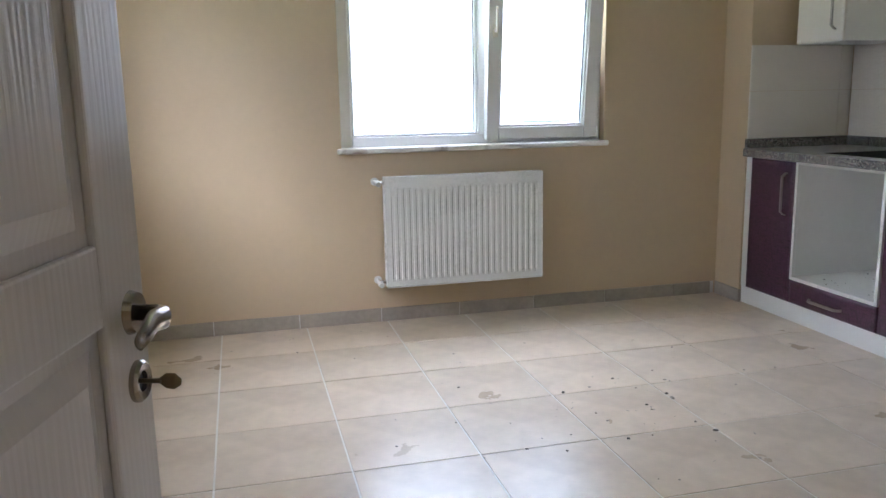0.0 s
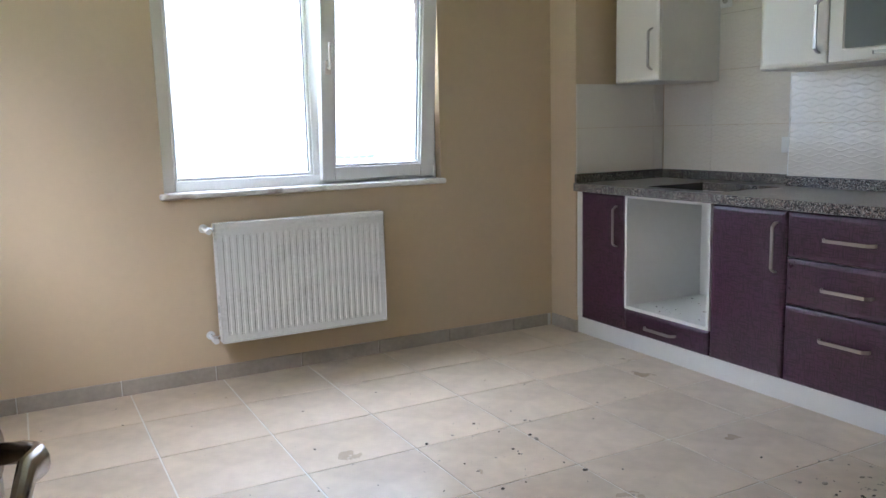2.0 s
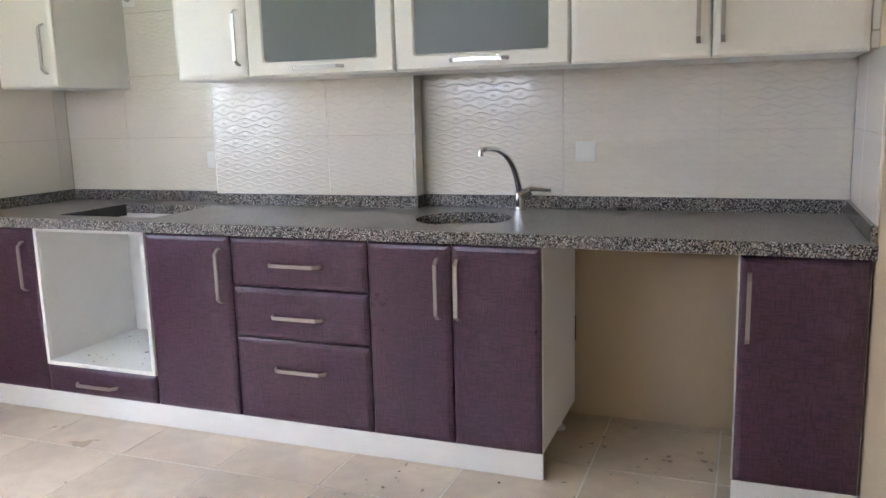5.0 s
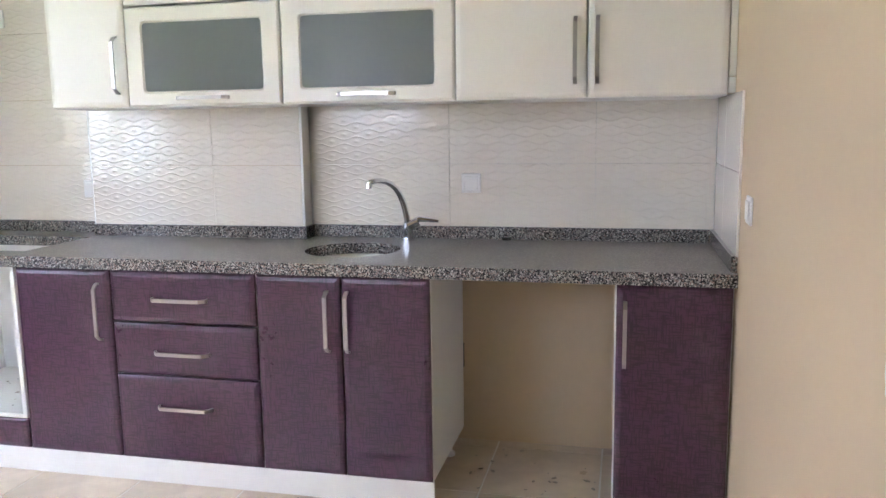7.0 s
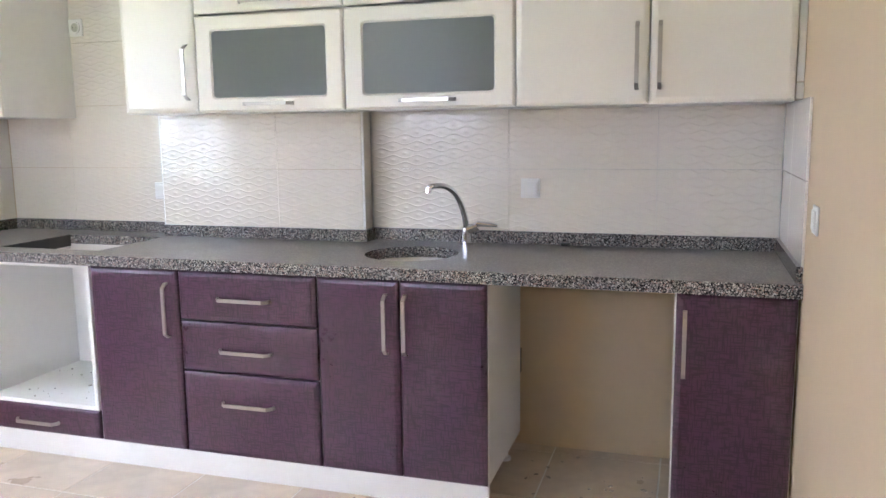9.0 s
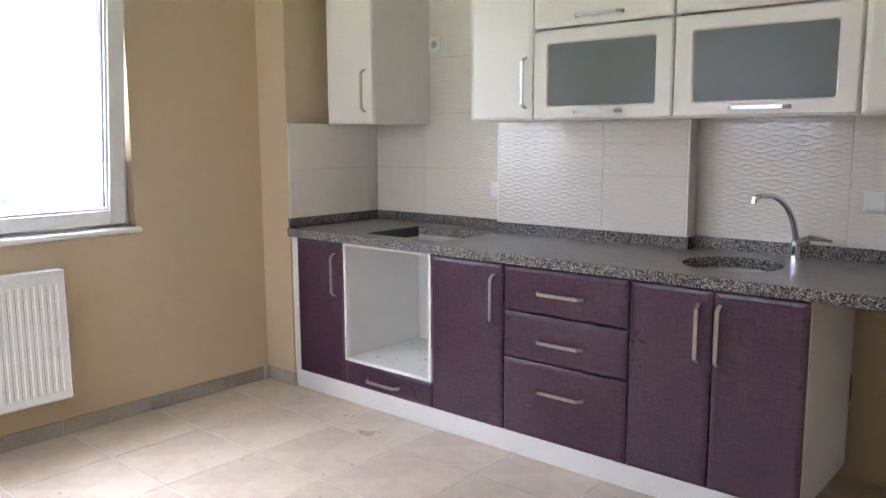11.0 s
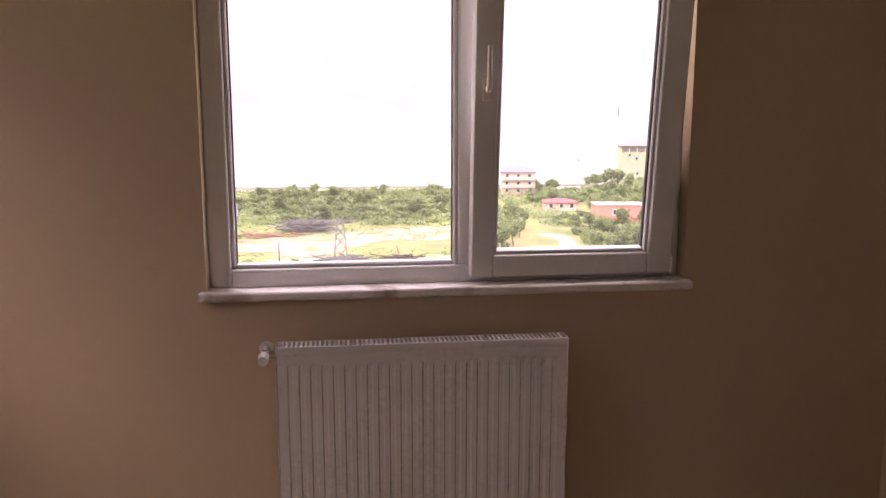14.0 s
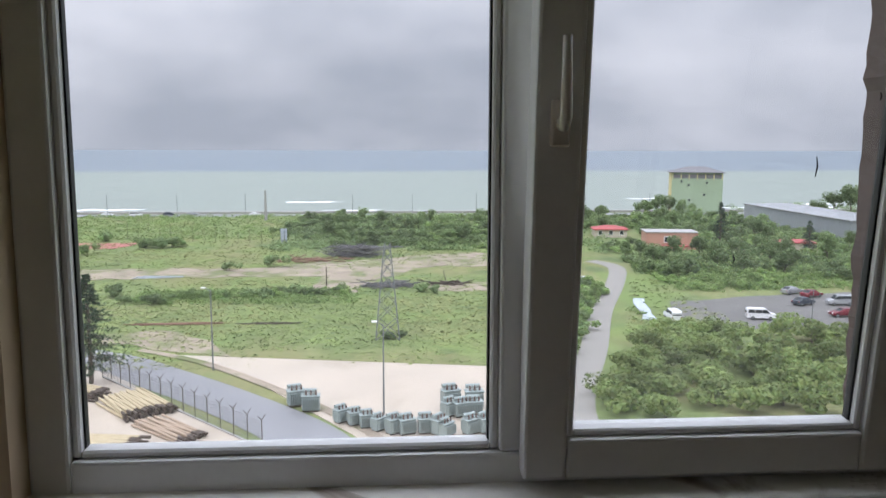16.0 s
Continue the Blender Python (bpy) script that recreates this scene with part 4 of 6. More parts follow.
dirt = mat("pale_packed_earth", (0.30, 0.25, 0.19), 0.95, var=0.2, scale=0.2, fine=2, spec=0.1)
world_noise(dirt, 0.16, 0.50, 0.62, (0.13, 0.16, 0.06), 0.8)
slab_mat = mat("wet_pale_concrete_yard", (0.44, 0.37, 0.29), 0.45, var=0.13, scale=0.12, fine=1.5)
world_noise(slab_mat, 0.10, 0.52, 0.64, (0.36, 0.30, 0.225), 0.7, 7, 0.8)
asphalt = mat("grey_asphalt", (0.20, 0.20, 0.205), 0.6, var=0.12, scale=0.2, fine=3)
lot_mat = mat("dark_gravel_lot", (0.13, 0.125, 0.115), 0.9, var=0.2, scale=0.15, fine=3)
gravel = mat("gravel_lane", (0.24, 0.225, 0.20), 0.9, var=0.15, scale=0.3, fine=4)
leaf_dark = mat("hazel_leaf", (0.235, 0.30, 0.105), 0.6, var=0.45, scale=0.9, fine=6, spec=0.25)
leaf_mid = mat("shrub_leaf", (0.20, 0.275, 0.115), 0.6, var=0.45, scale=0.9, fine=6, spec=0.25)
leaf_pale = mat("willow_leaf", (0.25, 0.35, 0.12), 0.6, var=0.4, scale=0.9, fine=6, spec=0.25)
leaf_pine = mat("pine_needle", (0.045, 0.075, 0.042), 0.7, var=0.4, scale=1.5, fine=8, spec=0.2)
for m in (leaf_dark, leaf_mid, leaf_pale, leaf_pine):
    n, l, b = nodes_of(m)
    src = b.inputs["Base Color"].links[0].from_socket
    info, hsv = n.new("ShaderNodeObjectInfo"), n.new("ShaderNodeHueSaturation")
    l.new(src, hsv.inputs["Color"])
    l.new(chain(n, l, 0, "ADD", chain(n, l, 0, "MULTIPLY", info.outputs["Random"], 0.6), 0.7), hsv.inputs["Value"])
    g = n.new("ShaderNodeNewGeometry")
    l.new(chain(n, l, 0, "ADD", chain(n, l, 0, "MULTIPLY", g.outputs["Random Per Island"], 0.05), 0.475), hsv.inputs["Hue"])
    l.new(hsv.outputs["Color"], b.inputs["Base Color"])
    tl, blend = n.new("ShaderNodeBsdfTranslucent"), n.new("ShaderNodeMixShader")
    l.new(hsv.outputs["Color"], tl.inputs["Color"])
    blend.inputs["Fac"].default_value = 0.5
    l.new(b.outputs["BSDF"], blend.inputs[1])
    l.new(tl.outputs["BSDF"], blend.inputs[2])
    l.new(blend.outputs["Shader"], n["Material Output"].inputs["Surface"])
bark = mat("grey_bark", (0.12, 0.095, 0.07), 0.9, var=0.25, scale=3, fine=20)
wood_pale = mat("peeled_pine_log", (0.45, 0.37, 0.23), 0.7, var=0.2, scale=1, fine=6, stretch=(4, 4, 1))
wood_brown = mat("weathered_brown_log", (0.36, 0.27, 0.19), 0.8, var=0.25, scale=1, fine=6, stretch=(4, 4, 1))
wood_dark = mat("tarred_log_butt", (0.07, 0.05, 0.035), 0.8, var=0.3)
galv = mat("galvanised_steel", (0.20, 0.21, 0.215), 0.5, metal=0.3, var=0.1)
scrap = mat("weathered_scrap_pole", (0.12, 0.115, 0.115), 0.7, var=0.6, scale=0.8, fine=3)
rust = mat("rusty_pipe", (0.22, 0.12, 0.08), 0.8, var=0.3)
grey_green = mat("grey_green_transformer_paint", (0.27, 0.32, 0.30), 0.5, var=0.12, scale=2)
porcelain = mat("brown_porcelain", (0.10, 0.06, 0.045), 0.25, var=0.1)
roof_grey = mat("weathered_grey_roof", (0.16, 0.155, 0.16), 0.8, var=0.12, scale=0.5)
wall_green = mat("pale_green_facade", (0.33, 0.42, 0.28), 0.85, var=0.07, scale=0.2)
wall_yellow = mat("yellow_facade", (0.60, 0.52, 0.25), 0.85, var=0.06, scale=0.2)
wall_beige = mat("beige_facade", (0.52, 0.46, 0.38), 0.85, var=0.06, scale=0.3)
wall_pink = mat("pink_brick_facade", (0.50, 0.27, 0.20), 0.85, var=0.1, scale=0.5)
roof_red = mat("red_sheet_roof", (0.36, 0.06, 0.055), 0.6, var=0.12, scale=0.4)
metal_grey = mat("grey_sheet_cladding", (0.27, 0.29, 0.31), 0.5, var=0.08, scale=0.1)
win_dark = mat("dark_window_glass", (0.04, 0.05, 0.055), 0.12, var=0.1)
car_white = mat("white_car_paint", (0.72, 0.72, 0.72), 0.2, var=0.02)
car_silver = mat("silver_car_paint", (0.38, 0.39, 0.40), 0.25, metal=0.4, var=0.03)
car_dark = mat("dark_blue_car_paint", (0.035, 0.045, 0.06), 0.2, var=0.04)
car_red = mat("wine_red_car_paint", (0.16, 0.015, 0.025), 0.2, var=0.04)
tyre = mat("tyre_rubber", (0.025, 0.025, 0.025), 0.8, var=0.15)
foam = mat("white_surf", (0.80, 0.82, 0.81), 0.9, var=0.05, scale=0.2)
court_red = mat("red_sports_court", (0.36, 0.12, 0.10), 0.8, var=0.08, scale=0.3)
tarp = mat("pale_blue_sheeting", (0.40, 0.45, 0.50), 0.6, var=0.08, scale=0.6)

# sea: milky green inshore, grey blue beyond, small waves
sea_mat = mat("silty_sea_water", (0.215, 0.25, 0.215), 0.4, var=0.06, scale=0.02, fine=0.3, spec=0.12)
n, l, b = nodes_of(sea_mat)
src = b.inputs["Base Color"].links[0].from_socket
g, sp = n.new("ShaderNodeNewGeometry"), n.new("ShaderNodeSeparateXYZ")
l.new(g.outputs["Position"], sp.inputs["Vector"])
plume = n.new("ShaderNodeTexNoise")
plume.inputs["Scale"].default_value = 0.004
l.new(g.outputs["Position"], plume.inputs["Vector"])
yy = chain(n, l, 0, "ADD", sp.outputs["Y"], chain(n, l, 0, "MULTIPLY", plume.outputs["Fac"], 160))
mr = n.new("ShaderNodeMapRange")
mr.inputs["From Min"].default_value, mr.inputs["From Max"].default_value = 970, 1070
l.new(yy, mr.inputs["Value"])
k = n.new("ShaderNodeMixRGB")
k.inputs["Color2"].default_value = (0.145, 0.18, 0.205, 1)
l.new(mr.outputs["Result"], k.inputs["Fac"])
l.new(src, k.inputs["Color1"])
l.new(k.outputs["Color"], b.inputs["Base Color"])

tagged(part("ground", box((-4500, -4500, GZ - 2), (4500, 345, GZ)), meadow), "rough green meadow with yellowed and bare patches", "ground", "", "structure")
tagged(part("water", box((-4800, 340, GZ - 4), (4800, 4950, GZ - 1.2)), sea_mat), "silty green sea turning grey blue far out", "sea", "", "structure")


def flat(name, pts, material, label, category, h=0.04, wobble=0.0, seed=1):
    """A flat patch of ground with an uneven rim, through plan points."""
    r = random.Random(seed)
    ring = []
    for a, c in zip(pts, pts[1:] + pts[:1]):
        steps = max(1, int(math.dist(a, c) / 3)) if wobble else 1
        for s in range(steps):
            f = s / steps
            ring.append((a[0] + (c[0] - a[0]) * f + (r.uniform(-wobble, wobble) if s else 0), a[1] + (c[1] - a[1]) * f + (r.uniform(-wobble, wobble) if s else 0)))
    bm = bmesh.new()
    face = bm.faces.new([bm.verts.new(gp(x, y, h)) for x, y in ring])
    if face.normal.z < 0 or face.calc_area() and (face.normal_update() or face.normal.z < 0):
        face.normal_flip()
    ext = bmesh.ops.extrude_face_region(bm, geom=[face])
    bmesh.ops.translate(bm, verts=[v for v in ext["geom"] if isinstance(v, bmesh.types.BMVert)], vec=(0, 0, -h * 0.9))
    bmesh.ops.recalc_face_normals(bm, faces=bm.faces)
    return tagged(part(name, bm, material), label, category, "", "structure")


def ribbon(name, pts, width, material, label, h=0.06):
    """A road along plan points."""
    bm = bmesh.new()
    path = [gp(x, y, h) for x, y in pts]
    fine = []
    for i in range(len(path) - 1):
        p0, p1, p2, p3 = path[max(i - 1, 0)], path[i], path[i + 1], path[min(i + 2, len(path) - 1)]
        for s in range(6):
            t = s / 6
            fine.append(0.5 * (2 * p1 + (p2 - p0) * t + (2 * p0 - 5 * p1 + 4 * p2 - p3) * t * t + (3 * p1 - p0 - 3 * p2 + p3) * t ** 3))
    fine.append(path[-1])
    last = None
    for i, p in enumerate(fine):
        d = (fine[min(i + 1, len(fine) - 1)] - fine[max(i - 1, 0)]).normalized()
        s = Vector((-d.y, d.x, 0)) * (width / 2)
        two = (bm.verts.new(p + s), bm.verts.new(p - s))
        if last:
            bm.faces.new((last[0], last[1], two[1], two[0]))
        last = two
    bmesh.ops.recalc_face_normals(bm, faces=bm.faces)
    return tagged(part(name, bm, material), label, "road", "", "structure")


flat("yard", [(-25.4, 90.1), (9.3, 83.2), (12.4, 82.6), (11, 50), (-1, 54), (-4.2, 63.0), (-13, 76.5), (-20, 86)], slab_mat, "wet pale concrete storage yard", "yard", 0.08)
flat("bare_earth", [(-40, 100), (-27, 92), (-19, 89), (-23, 97), (-31, 103)], dirt, "brown bare earth beside the lane", "earth", 0.05, 0.8, 2)
flat("bare_earth", [(-75, 150), (-59, 156), (-27, 156), (5, 172), (30, 178), (28, 160), (6, 155), (-3, 141), (-6, 128), (-14, 131), (-13, 145), (-30, 146), (-60, 143)], dirt, "pale packed earth tracks across the meadow", "earth", 0.05, 1.6, 3)
flat("bare_earth", [(2, 136), (26, 138), (26, 131), (8, 129)], dirt, "patch of bare earth in the meadow", "earth", 0.05, 1.2, 5)
flat("storage_ground", [(-45, 88), (-31, 84), (-12, 61), (-10, 50), (-45, 50)], slab_mat, "pale concrete ground under the log piles", "yard", 0.06)
ribbon("road_asphalt", [(-48, 96), (-33, 88.5), (-25, 81.5), (-16.5, 73.0), (-8.5, 63.5), (-3.5, 54.0)], 7.2, asphalt, "wet grey asphalt lane along the fence")
ribbon("kerb", [(-30, 92.6), (-21.6, 86.6), (-12.4, 76.4), (-4.4, 66.0), (0.5, 56.5)], 1.3, dirt, "broken kerb and weeds beside the lane", 0.13)
ribbon("lane", [(14.6, 50), (15.6, 68.2), (22.8, 90.0), (29.5, 111.4), (36.9, 131.0), (42.6, 148.0), (43.4, 156.0), (41.0, 162.0)], 3.9, gravel, "rutted pale gravel lane between hedges")
flat("parking_lot", [(42, 118), (64, 123), (95, 124), (95, 95), (58, 95), (44, 99), (39, 104)], lot_mat, "dark gravel parking lot", "parking lot", 0.05, 0.7, 7)
flat("court", [(-90, 186), (-63, 188), (-60, 199), (-90, 198)], court_red, "red sports court in the meadow", "sports court", 0.06)
p = flat("sheeting", [(33.6, 105.5), (35.6, 105.0), (36.9, 112), (38.6, 120), (37.0, 120.5), (35.3, 113)], tarp, "pale blue sheeting laid on the grass", "sheeting", 0.12, 0.4, 8)
ribbon("coast_road", [(-300, 279), (-110, 277), (0, 276), (150, 276), (400, 280)], 11, asphalt, "grey coast road before the sea", 0.07)
part("sea_wall", box((-520, 336.5, GZ), (520, 338.5, GZ + 1.0), 0.1), concrete)
tagged(bpy.data.objects["sea_wall"], "dark low sea wall along the coast", "wall", "", "structure")
bm = bmesh.new()
r = random.Random(3)
for x0, x1, y, w in ((-150, -115, 372, 9), (-52, -30, 420, 10), (-46, 14, 352, 7), (-30, -6, 366, 6), (60, 95, 404, 8), (150, 215, 372, 10), (135, 160, 440, 7), (-150, -85, 348, 5), (-70, -52, 347, 4), (20, 62, 346, 4), (-135, -100, 358, 5), (200, 300, 395, 8)):
    for s in range(7):
        a, c = x0 + (x1 - x0) * s / 7 - r.uniform(0, 3), x0 + (x1 - x0) * (s + 1) / 7 + r.uniform(0, 4)
        yy_ = y + r.uniform(-w, w) * 0.3
        h = w * r.uniform(0.15, 0.5)
        bm.faces.new([bm.verts.new((px, py, GZ - 1.05 + s * 0.004)) for px, py in ((a, yy_ - h), ((a + c) / 2, yy_ - h * 1.3), (c, yy_ - h * 0.6), (c + 2, yy_ + h * 0.5), ((a + c) / 2, yy_ + h), (a - 2, yy_ + h * 0.7))])
bmesh.ops.recalc_face_normals(bm, faces=bm.faces)
tagged(part("surf", bm, foam), "white surf breaking near the shore", "surf", "", "stuff")


# trees and shrubs: a leaning trunk with limbs, a crown of many small leaves with gaps
def crown_mesh(name, seed, rx, rz, base, count, size, material, lumps=7):
    r = random.Random(seed)
    lobes = [(Vector((r.gauss(0, 0.45) * rx, r.gauss(0, 0.45) * rx, base + rz * r.uniform(0.35, 1.35))), r.uniform(0.35, 0.62)) for _ in range(lumps)]
    verts, faces = [], []
    for _ in range(count):
        c, f = r.choice(lobes)
        d = Vector((r.gauss(0, 1), r.gauss(0, 1), r.gauss(0.15, 1))).normalized()
        p = c + Vector((d.x * rx * f, d.y * rx * f, d.z * rz * f)) * r.uniform(0.55, 1.05) ** 0.6
        if p.z < 0.15:
            continue
        s = size * r.uniform(0.55, 1.3)
        u = Vector((r.gauss(0, 1), r.gauss(0, 1), r.gauss(0, 0.6))).normalized()
        w = u.cross(d + Vector((0, 0, 0.3))).normalized()
        k = len(verts)
        verts += [p - u * s * 0.6, p + w * s * 0.42, p + u * s * 0.6, p - w * s * 0.42]
        faces.append((k, k + 1, k + 2, k + 3))
    me = bpy.data.meshes.new(name)
    me.from_pydata([tuple(v) for v in verts], [], faces)
    me.materials.append(material)
    return me


def trunk_mesh(seed, height, radius, limbs, spread, stems=1):
    r = random.Random(seed)
    bm = bmesh.new()
    for s in range(stems):
        lean = Vector((r.uniform(-0.2, 0.2), r.uniform(-0.2, 0.2), 1)) * (1.0 if stems == 1 else 0.8)
        pts = [Vector((r.uniform(-0.2, 0.2) * (stems > 1), r.uniform(-0.2, 0.2) * (stems > 1), 0)) + lean * height * f + Vector((r.uniform(-1, 1), r.uniform(-1, 1), 0)) * 0.04 * height * f for f in (0, 0.3, 0.65, 1.0)]
        tube(pts, [radius, radius * 0.8, radius * 0.55, radius * 0.2], 6, bm)
        for _ in range(limbs):
            f = r.uniform(0.35, 0.9)
            p = pts[0].lerp(pts[-1], f)
            e = p + Vector((r.uniform(-1, 1) * spread, r.uniform(-1, 1) * spread, r.uniform(0.2, 0.7) * spread))
            tube([p, p.lerp(e, 0.5) + Vector((0, 0, 0.05 * spread)), e], [radius * 0.4, radius * 0.25, radius * 0.08], 5, bm)
    me = bpy.data.meshes.new("trunk")
    bm.to_mesh(me)
    bm.free()
    me.materials.append(bark)
    return me


SHRUB = [(trunk_mesh(50 + s, 1.5, 0.06, 3, 0.9, 3), crown_mesh("crown", 60 + s, 1.9, 1.15, 0.25, 1100, 0.30, leaf_dark, 8)) for s in range(4)]
BUSH = [(trunk_mesh(70 + s, 1.4, 0.06, 3, 0.8, 2), crown_mesh("crown", 80 + s, 1.8, 1.2, 0.1, 650, 0.42, leaf_mid, 6)) for s in range(3)]
PALE = [(trunk_mesh(90 + s, 1.4, 0.05, 3, 0.8, 2), crown_mesh("crown", 95 + s, 1.8, 1.0, 0.05, 650, 0.38, leaf_pale, 7)) for s in range(2)]
TREE = [(trunk_mesh(100 + s, 4.6, 0.16, 7, 1.7), crown_mesh("crown", 110 + s, 2.5, 2.2, 2.1, 1100, 0.46, leaf_mid, 9)) for s in range(3)]


def plant(kind, name, label, category, x, y, size, seed, group):
    r = random.Random(seed)
    tm, cm = kind[seed % len(kind)]
    t = thing(name, gp(x, y, 0), label, category, group, "", r.uniform(0, 360))
    f = size * r.uniform(0.85, 1.18)
    t.scale = (f, f, f * r.uniform(0.85, 1.15))
    for nm, me in (("trunk", tm), ("crown", cm)):
        ob = new(nm, me)
        ob.parent = t
    return t


r = random.Random(21)
seed = 0
# hazel orchard below
for i in range(10):
    for j in range(7):
        f, g_ = (i + r.uniform(-0.3, 0.3)) / 9, (j + r.uniform(-0.3, 0.3)) / 6
        x0, x1 = 19.5 + (31.5 - 19.5) * g_, 52 + (75 - 52) * g_
        plant(SHRUB, "hazel_shrub", "leafy green hazel shrub in an orchard", "shrub", x0 + (x1 - x0) * f, 67 + 27 * g_ + r.uniform(-1, 1), 1.3, seed, "hazel orchard")
        seed += 1
# hedge left of the gravel lane
for k in range(30):
    f = k / 29
    plant(PALE if k % 3 else BUSH, "hedge_shrub", "pale green hedge shrub beside the gravel lane", "shrub", 10.3 + 24.0 * f + r.uniform(-2.2, 0.3), 62 + 70 * f + r.uniform(-1, 1), 0.95 + 0.3 * f, seed, "lane hedge")
    seed += 1
for k in range(16):
    plant(TREE if k % 2 else BUSH, "roadside_tree", "green broadleaf tree beside the gravel lane", "tree", 28.5 + r.uniform(-5, 3) + k * 0.5, 138 + k * 2.2 + r.uniform(-2, 2), r.uniform(0.8, 1.1), seed, "lane trees")
    seed += 1
# low hedge across the meadow
for k in range(64):
    f = k / 63
    plant(PALE if k % 2 else BUSH, "meadow_shrub", "low dark green shrub in a row across the meadow", "shrub", -40.5 + 33 * f + r.uniform(-0.6, 0.6), 123 + 6 * f + r.uniform(-1.6, 1.6), r.uniform(0.45, 0.75), seed, "meadow hedge")
    seed += 1
for x, y, s in ((-23.2, 157, 1.15), (4.2, 128.5, 1.1), (-43.7, 127.6, 1.2), (-31, 153, 0.9), (-1.3, 96.5, 0.6), (0.3, 97.5, 0.5), (-66, 178, 1.2), (-57, 189, 1.5), (-51, 190, 1.6), (-53, 188, 1.3), (-70, 203, 1.2), (-36, 120, 0.9), (6.5, 127, 0.7)):
    plant(BUSH, "meadow_shrub", "rounded green shrub standing in the meadow", "shrub", x, y, s, seed, "meadow shrubs")
    seed += 1
# thicket between meadow and coast road
for k in range(400):
    f = r.random()
    y = 182 + r.random() * 75
    x = -30 + 68 * r.random() + (y - 182) * 0.05
    if x < -14 and y < 205:
        continue
    plant((BUSH, BUSH, PALE, BUSH, TREE)[k % 5], "thicket_tree", "green scrub tree in the thicket before the coast", "tree", x, y, r.uniform(0.8, 1.35) * (0.62 if k % 5 == 4 else 1.0), seed, "coastal thicket")
    seed += 1
# gardens and woods to the east
for k in range(460):
    y = 140 + r.random() * 125
    x = (46 + (y - 140) * 0.10) + r.random() * (70 + (y - 140) * 0.5)
    if 54 < x < 75 and 170 < y < 190 or 50 < x < 65 and 196 < y < 213 or 87 < x < 99 and 172 < y < 183 or 96 < x < 126 and y > 262 or (x > 112 and 180 < y < 258 and x < 140):
        continue
    plant((BUSH, TREE, BUSH, BUSH, PALE)[k % 5], "garden_tree", "green garden tree among the houses", "tree", x, y, r.uniform(0.9, 1.6) * (0.7 if k % 5 == 1 else 1.0), seed, "garden trees")
    seed += 1
for k in range(150):
    plant(PALE, "garden_shrub", "bright green garden shrub behind the parking lot", "shrub", 47 + r.random() * 46, 127 + r.random() * 34, r.uniform(0.55, 0.95), seed, "garden shrubs")
    seed += 1
for k in range(14):
    plant(BUSH, "garden_tree", "green garden tree among the houses", "tree", 78 + r.random() * 30, 120 + r.random() * 20, r.uniform(1.0, 1.5), seed, "garden trees")
    seed += 1


# tall trees before the green block and behind the hall
for x, y, f in ((83, 262, 0.95), (87, 266, 1.1), (91, 268, 1.3), (95, 266, 1.15), (98, 264, 1.0), (89, 258, 0.9), (101, 262, 0.9), (160, 268, 2.1), (165, 271, 2.3), (156, 272, 1.7)):
    plant(TREE, "tall_tree", "tall broadleaf tree beside the buildings near the coast", "tree", x, y, f, seed, "tall coast trees")
    seed += 1


# tall weeds, undergrowth and grass tufts, too many to count
def scatter(name, label, category, areas, material, seed, lie=0.9):
    """Clumps of leaves or blades; areas: (x0, x1, y0, y1, clumps, leaves, radius, height, leaf, gaps to keep clear)."""
    r = random.Random(seed)
    verts, faces = [], []
    for x0, x1, y0, y1, clumps, leaves, rad_, high, leaf, clear in areas:
        for _ in range(clumps):
            x, y = r.uniform(x0, x1), r.uniform(y0, y1)
            jx, jy = r.gauss(0, 1.6), r.gauss(0, 2.2)
            if r.random() < 0.85 and any(a < x + jx < b and c < y + jy < d for a, b, c, d in clear):
                continue
            if 0 < (y - 50) and abs(x - (15.2 + max(0, y - 66) * 0.335)) < 3.0:
                continue
            c = gp(x, y, 0)
            cr, ch = rad_ * r.uniform(0.5, 1.4), high * r.uniform(0.4, 1.3)
            for _ in range(leaves):
                a, q = r.uniform(0, 6.283), math.sqrt(r.random())
                p = c + Vector((math.cos(a) * q * cr, math.sin(a) * q * cr, ch * (1 - q * q * 0.8) * r.uniform(0.15, 1.0)))
                s = leaf * r.uniform(0.6, 1.4)
                u = Vector((r.gauss(0, 1), r.gauss(0, 1), r.gauss(0, lie))).normalized()
                w = u.cross(Vector((r.gauss(0, 0.4), r.gauss(0, 0.4), 1))).normalized()
                k = len(verts)
                verts += [tuple(p - u * s * 0.6), tuple(p + w * s * 0.4), tuple(p + u * s * 0.6), tuple(p - w * s * 0.4)]
                faces.append((k, k + 1, k + 2, k + 3))
    me = bpy.data.meshes.new(name)
    me.from_pydata(verts, [], faces)
    me.materials.append(material)
    return tagged(new(name, me), label, category, "", "stuff")


